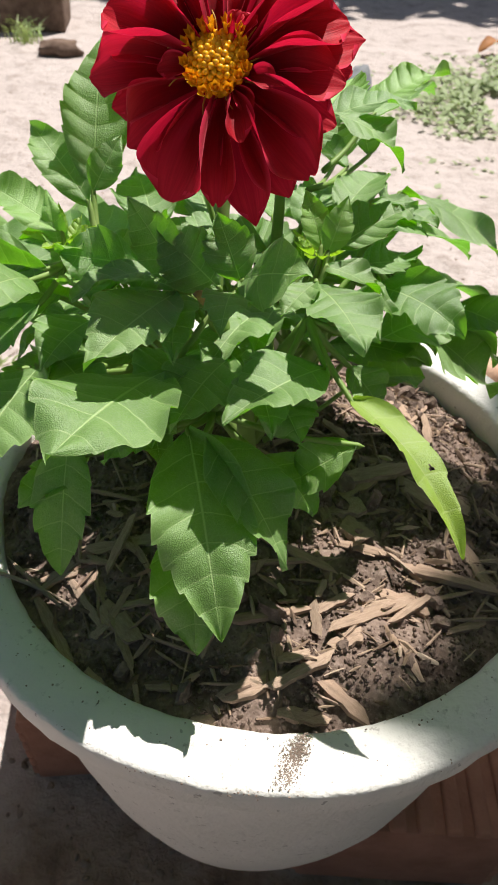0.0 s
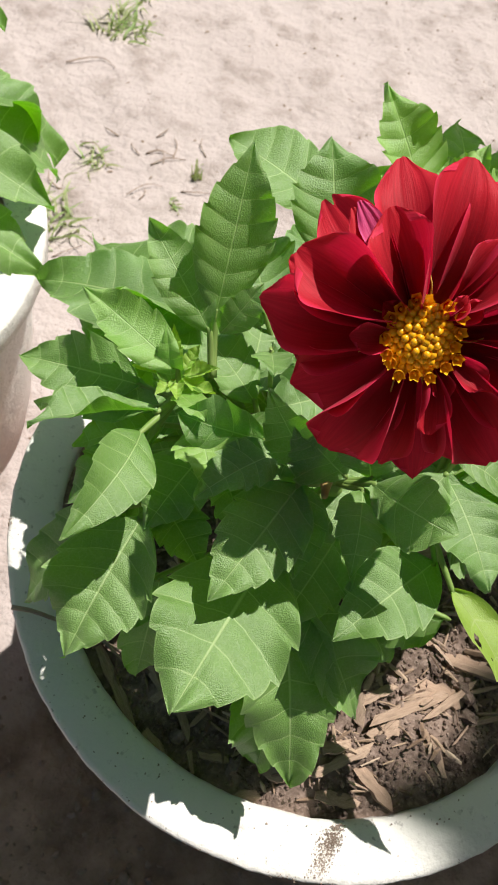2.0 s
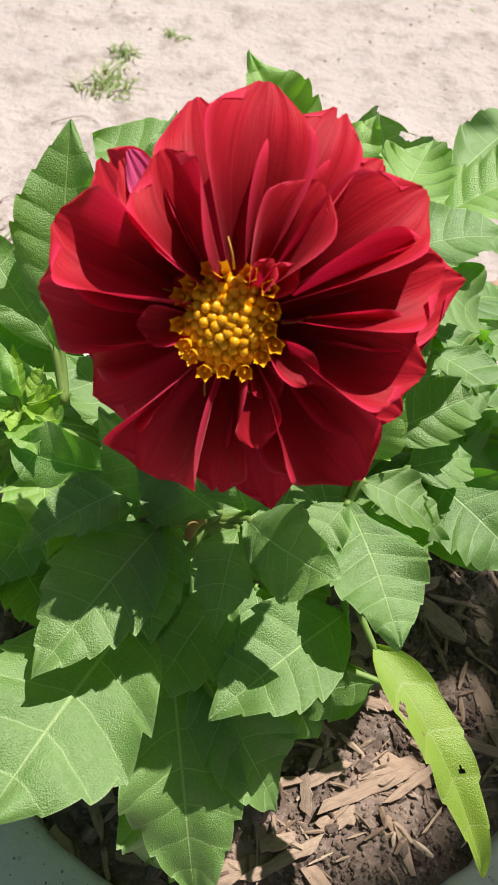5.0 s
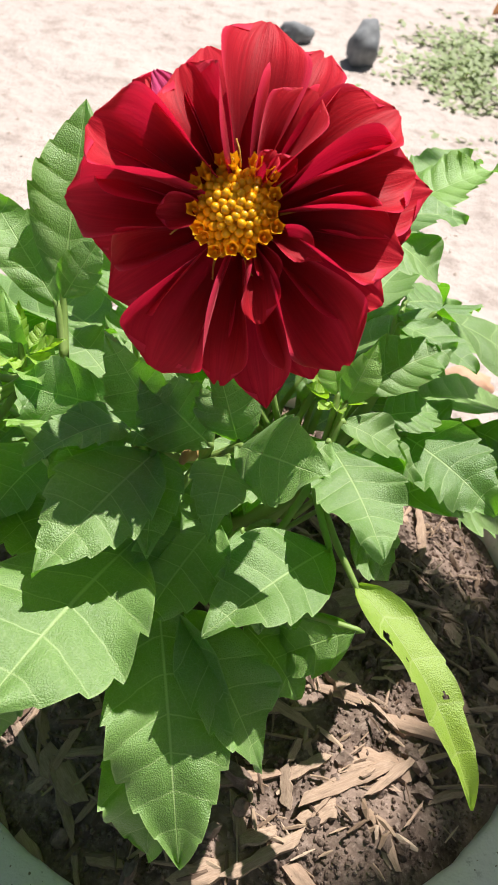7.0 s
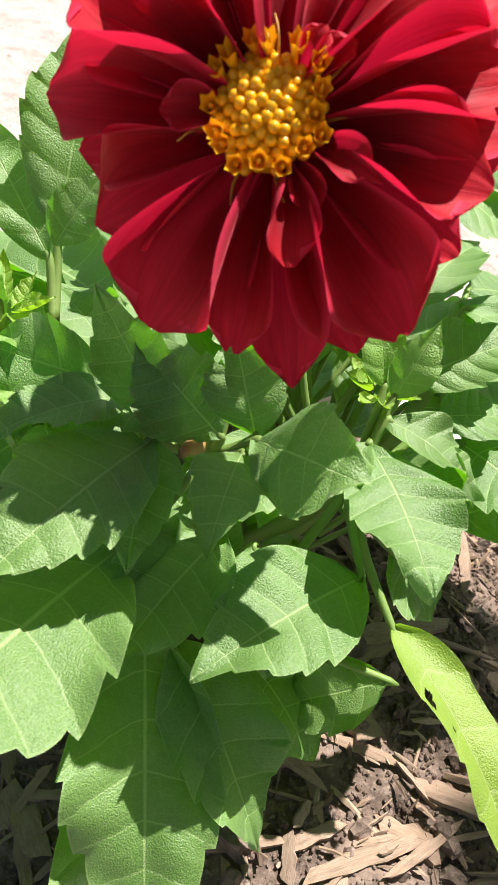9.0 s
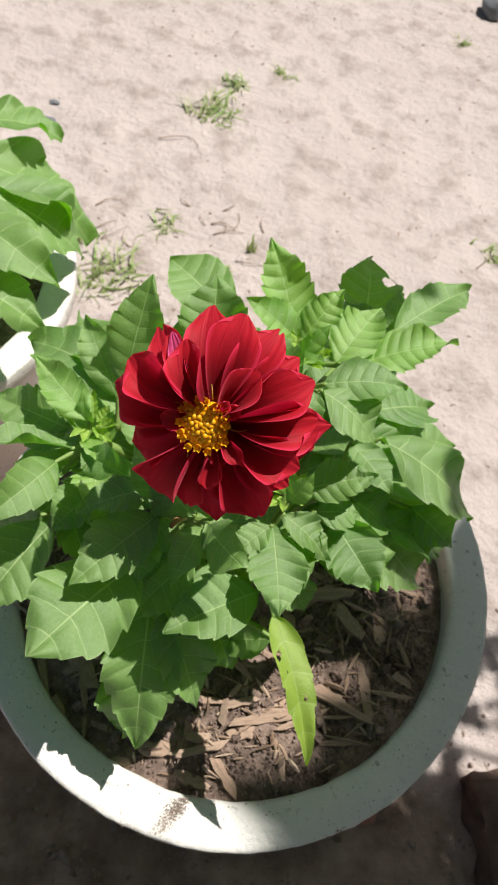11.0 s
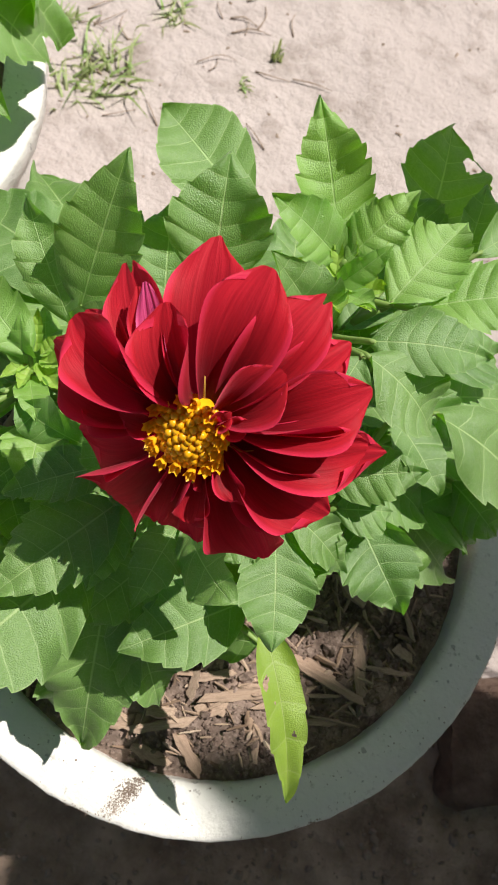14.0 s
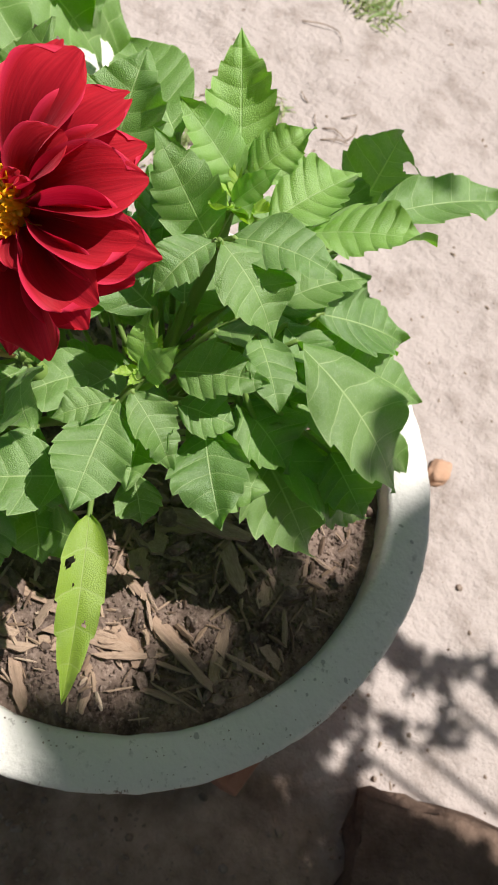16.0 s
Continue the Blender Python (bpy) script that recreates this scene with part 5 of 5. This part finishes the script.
def twig(label, r, *pts):
    line = [(x, y, ground_height(x, y) + z) for x, y, z in pts]
    return tagged(mesh_object("twig", add_tube(bmesh.new(), line, 0.45 * r, r * 0.2, 6, 4), TWIG), label, "twig", "twigs on the sand")


twig("thin curved dry twig on the sand", 0.0022, (-0.310, 0.745, 0.002), (-0.285, 0.760, 0.005), (-0.262, 0.764, 0.003), (-0.245, 0.750, 0.002))
twig("thin curved dry twig on the sand", 0.0018, (-0.262, 0.600, 0.003), (-0.238, 0.590, 0.010), (-0.220, 0.560, 0.003))
twig("short straight dry twig on the sand", 0.0020, (-0.085, 0.553, 0.003), (-0.060, 0.558, 0.004), (-0.038, 0.560, 0.003))
twig("short dry twig on the sand", 0.0016, (-0.190, 0.520, 0.003), (-0.170, 0.540, 0.005), (-0.150, 0.545, 0.002))
twig("short dry twig on the sand", 0.0018, (0.205, 0.660, 0.003), (0.222, 0.690, 0.006), (0.240, 0.720, 0.003))

scraps = random.Random(52)
for _ in range(26):
    x, y, q = scraps.uniform(-0.35, -0.08), scraps.uniform(0.40, 0.64), scraps.uniform(0.0, 3.14)
    ln, bow = scraps.uniform(0.008, 0.024), scraps.uniform(-0.006, 0.006)
    dx, dy = math.cos(q) * ln, math.sin(q) * ln
    twig("thin dry brown stalk lying on the sand", scraps.uniform(0.0014, 0.0026), (x - dx, y - dy, 0.001), (x - bow * dy / ln, y + bow * dx / ln, 0.004), (x + dx, y + dy, 0.001))


def litter():
    """Scraps of bark, stalk and dry leaf strewn over the sand."""
    rng = random.Random(31)
    verts, faces = [], []
    for _ in range(1600):
        x, y = rng.uniform(-0.7, 0.8), rng.uniform(-0.3, 1.9)
        if noise.noise(Vector((x * 3.1, y * 3.1, 5))) < rng.uniform(-0.25, 0.35):
            continue
        ln, w = rng.uniform(0.001, 0.005) * rng.uniform(0.4, 1), rng.uniform(0.0006, 0.0022)
        q = rng.random() * 6.283
        p = Vector((x, y, ground_height(x, y) + 0.0006))
        d = Vector((math.cos(q), math.sin(q), rng.uniform(-0.1, 0.25))) * ln
        s = Vector((-math.sin(q), math.cos(q), 0)) * w
        n0 = len(verts)
        verts += [p - d - s, p + d - s * 0.5, p + d + s * 0.6, p - d + s, p + Vector((0, 0, w))]
        faces += [(n0, n0 + 1, n0 + 4), (n0 + 1, n0 + 2, n0 + 4), (n0 + 2, n0 + 3, n0 + 4), (n0 + 3, n0, n0 + 4)]
    me = bpy.data.meshes.new("ground_litter")
    me.from_pydata(verts, [], faces)
    me.materials.append(TWIG)
    tagged(new("ground_litter", me), "small brown scraps of plant litter on the sand", "litter", kind="stuff")


litter()


def clods():
    """Crumbs and small clods of earth strewn round the pots and on the pot's lip."""
    rng = random.Random(77)
    ico = bmesh.new()
    bmesh.ops.create_icosphere(ico, subdivisions=1, radius=1.0)
    iv, jf = [v.co.copy() for v in ico.verts], [[v.index for v in f.verts] for f in ico.faces]
    ico.free()
    verts, faces = [], []

    def lump_at(c, s):
        n0 = len(verts)
        turn = Euler((rng.random() * 6, rng.random() * 6, rng.random() * 6)).to_matrix()
        sq = Vector((1, rng.uniform(0.6, 1), rng.uniform(0.45, 0.8)))
        for v in iv:
            verts.append(c + turn @ Vector((v.x * sq.x, v.y * sq.y, v.z * sq.z)) * s * rng.uniform(0.75, 1.2))
        faces.extend([[n0 + k for k in f] for f in jf])

    for _ in range(4200):
        x, y = rng.gauss(0.08, 0.28), rng.gauss(-0.24, 0.16)
        if noise.noise(Vector((x * 8, y * 8, 1))) < rng.uniform(-0.5, 0.3):
            continue
        s = rng.choice((0.001, 0.0015, 0.0022, 0.003, 0.0042)) * rng.uniform(0.7, 1.3)
        lump_at(Vector((x, y, ground_height(x, y) + 0.2 * s)), s)
    for _ in range(1300):
        v = rng.gauss(0, 1)
        x, y = 0.004 + rng.gauss(0, 0.0022) + 0.0022 * v, -0.1360 + 0.0052 * v
        if 0.128 < math.hypot(x, y) < 0.147:
            lump_at(Vector((x, y, BRICK_TOP + 0.2210)), rng.uniform(0.0001, 0.0004))
    for _ in range(2400):
        q = rng.uniform(3.2, 6.2)
        if noise.noise(Vector((9 * math.cos(q), 9 * math.sin(q), 4))) < rng.uniform(-0.2, 0.5):
            continue
        r = 0.1474 + rng.gauss(0, 0.0006)
        lump_at(Vector((r * math.cos(q), r * math.sin(q), BRICK_TOP + 0.2200 - max(0.0, r - 0.1474))), rng.uniform(0.0002, 0.0007))
    for _ in range(160):
        q, r = rng.uniform(3.3, 6.1), rng.uniform(0.1275, 0.146)
        lump_at(Vector((r * math.cos(q), r * math.sin(q), BRICK_TOP + 0.2208)), rng.uniform(0.0002, 0.0006))
    me = bpy.data.meshes.new("earth_crumbs")
    me.from_pydata(verts, [], faces)
    me.materials.append(EARTH)
    tagged(new("earth_crumbs", me), "brown crumbs and clods of earth round the pots", "soil", kind="stuff")


clods()


# ---- unseen trees whose crowns shade the near ground and the far edge of the yard ----
def tree(root, crown, count, leaf_size, label, seed, thick=0.05):
    """A tapered trunk, limbs to points of the crown, and many separate leaves."""
    rng = random.Random(seed)
    t = thing("tree", (root[0], root[1], 0), label, "tree", "shade trees")
    mid = Vector((0, 0, 0))
    for c, _ in crown:
        mid += Vector(c) / len(crown)
    fork = Vector((root[0] * 0.7 + mid.x * 0.3, root[1] * 0.7 + mid.y * 0.3, mid.z * 0.55))
    bm = bmesh.new()
    add_tube(bm, ((root[0], root[1], -0.05), (root[0] * 0.95 + mid.x * 0.05, root[1] * 0.95 + mid.y * 0.05, mid.z * 0.3), fork), thick, thick * 0.6, 12, 5)
    for c, r in crown[::1 if len(crown) < 40 else 14]:
        c = Vector(c)
        add_tube(bm, (fork, (fork * 0.5 + c * 0.5) + Vector((0, 0, 0.1)), c), thick * 0.5, min(r * 0.3, thick * 0.12), 8, 4)
    part("trunk", bm, BARK, t)
    verts, faces = [], []
    total = sum(r ** 2 for _, r in crown)
    for c, r in crown:
        for _ in range(max(4, int(count * r * r / total))):
            d = Vector((rng.gauss(0, 1), rng.gauss(0, 1), rng.gauss(0, 1))).normalized() * r * rng.random() ** 0.4
            p = Vector(c) + Vector((d.x, d.y, d.z * 0.55))
            q = rng.random() * 6.283
            ln = leaf_size * rng.uniform(0.7, 1.3)
            a = Vector((math.cos(q), math.sin(q), rng.uniform(-0.7, 0.3))).normalized() * ln
            s = Vector((-math.sin(q), math.cos(q), rng.uniform(-0.5, 0.5))).normalized() * ln * 0.32
            n0 = len(verts)
            verts += [p, p + a * 0.35 + s, p + a * 0.7 + s * 0.75, p + a, p + a * 0.7 - s * 0.75, p + a * 0.35 - s]
            faces += [(n0, n0 + 1, n0 + 2, n0 + 3), (n0, n0 + 3, n0 + 4, n0 + 5)]
    me = bpy.data.meshes.new("crown")
    me.from_pydata(verts, [], faces)
    me.materials.append(TREE_LEAF)
    shared("crown", me, t)
    return t


def over(x, y, height):
    """The place at a height whose shadow falls on (x, y) of the ground."""
    return (x + SUN_TO.x / SUN_TO.z * height, y + SUN_TO.y / SUN_TO.z * height, height)


tree((1.9, -0.5), [(over(0.024, -0.150, 2.1), 0.042), (over(0.024, -0.215, 2.1), 0.043), (over(0.018, -0.285, 2.1), 0.045), (over(-0.010, -0.248, 2.1), 0.020), (over(0.058, -0.088, 2.1), 0.034), (over(0.15, -0.15, 2.2), 0.11), (over(0.31, -0.20, 2.2), 0.12), (over(0.49, -0.20, 2.3), 0.15), (over(0.13, -0.28, 2.2), 0.12), (over(0.20, -0.42, 2.3), 0.20), (over(0.48, -0.40, 2.5), 0.28), (over(0.03, -0.50, 2.3), 0.20)], 5400, 0.050, "broad-leaved tree shading the sand beside the pots", 41)


def dapple():
    """Small clumps of a low branch, whose gaps let spots of sun through to the ground beside the pot."""
    rng = random.Random(9)
    spots = [(0.222, 0.098, 0.012), (0.246, 0.100, 0.012), (0.270, 0.110, 0.012), (0.296, 0.124, 0.011), (0.325, 0.138, 0.016), (0.360, 0.146, 0.014), (0.302, 0.066, 0.015), (0.206, 0.066, 0.016), (0.214, 0.034, 0.014), (0.200, 0.004, 0.018), (0.198, -0.030, 0.018), (0.262, 0.082, 0.006), (0.236, 0.018, 0.005), (0.254, -0.022, 0.006), (0.222, -0.036, 0.006), (0.246, -0.058, 0.007), (0.420, 0.150, 0.022), (0.470, 0.170, 0.026), (-0.117, -0.056, 0.013), (-0.108, -0.046, 0.012), (-0.110, -0.068, 0.014), (-0.114, -0.050, 0.014), (-0.104, -0.058, 0.012), (-0.112, -0.062, 0.014), (-0.110, -0.080, 0.010), (-0.041, -0.150, 0.010)]
    for i in range(13):
        for j in range(9):
            x, y = 0.175 + 0.042 * i + rng.uniform(-0.012, 0.012), -0.088 + 0.040 * (3 - j) + rng.uniform(-0.010, 0.010)
            if y < max(-0.082, -0.045 + 0.36 * (x - 0.28)) - 0.008 and rng.random() < 0.9:
                spots.append((x, y, rng.uniform(0.018, 0.027)))
    for _ in range(34):
        x, y = rng.uniform(0.175, 0.262), rng.uniform(-0.085, 0.045)
        spots.append((x, y, rng.uniform(0.004, 0.009)))
    return [(over(x, y, 1.0 + rng.uniform(-0.08, 0.08)), r) for x, y, r in spots]


tree((2.0, 0.35), dapple(), 9000, 0.016, "small-leaved tree whose low branch dapples the sand", 44, 0.02)
# made-up shrub outside the view, darkening the right of pot and ground
tree((1.55, -0.5), [((1.25, -0.50, 0.75), 0.42), ((1.40, 0.02, 0.80), 0.38), ((1.10, -0.95, 0.80), 0.45), ((1.30, -0.40, 0.35), 0.35)], 4200, 0.10, "unseen leafy shrub added to block sky light from the right", 45, 0.03)
# added canopy out of view: holds back sky fill on the near side
tree((-1.2, -2.6), [(over(0.0, -1.0, 2.4), 0.5), (over(0.9, -1.1, 2.6), 0.6), (over(-0.9, -1.0, 2.5), 0.6), (over(0.3, -1.9, 2.9), 0.8), (over(-0.9, -2.0, 2.8), 0.8), (over(1.6, -1.8, 2.8), 0.8), (over(-1.9, -1.2, 2.4), 0.7), (over(0.2, -2.9, 2.4), 0.9), (over(-1.4, -3.0, 2.2), 0.9), (over(1.7, -3.0, 2.3), 0.9)], 1600, 0.13, "unseen large tree added to block sky light from the near side", 43, 0.10)
# invented tree out of view, put there to cast the far band of shade
tree((2.6, 5.4), [(over(0.2, 3.1, 3.0), 0.5), (over(0.9, 3.2, 3.1), 0.6), (over(-0.6, 3.3, 3.2), 0.6), (over(1.6, 3.3, 3.2), 0.7), (over(0.4, 3.9, 3.5), 0.8)], 5200, 0.12, "unseen broad-leaved tree added to shade the far edge of the yard", 42, 0.09)
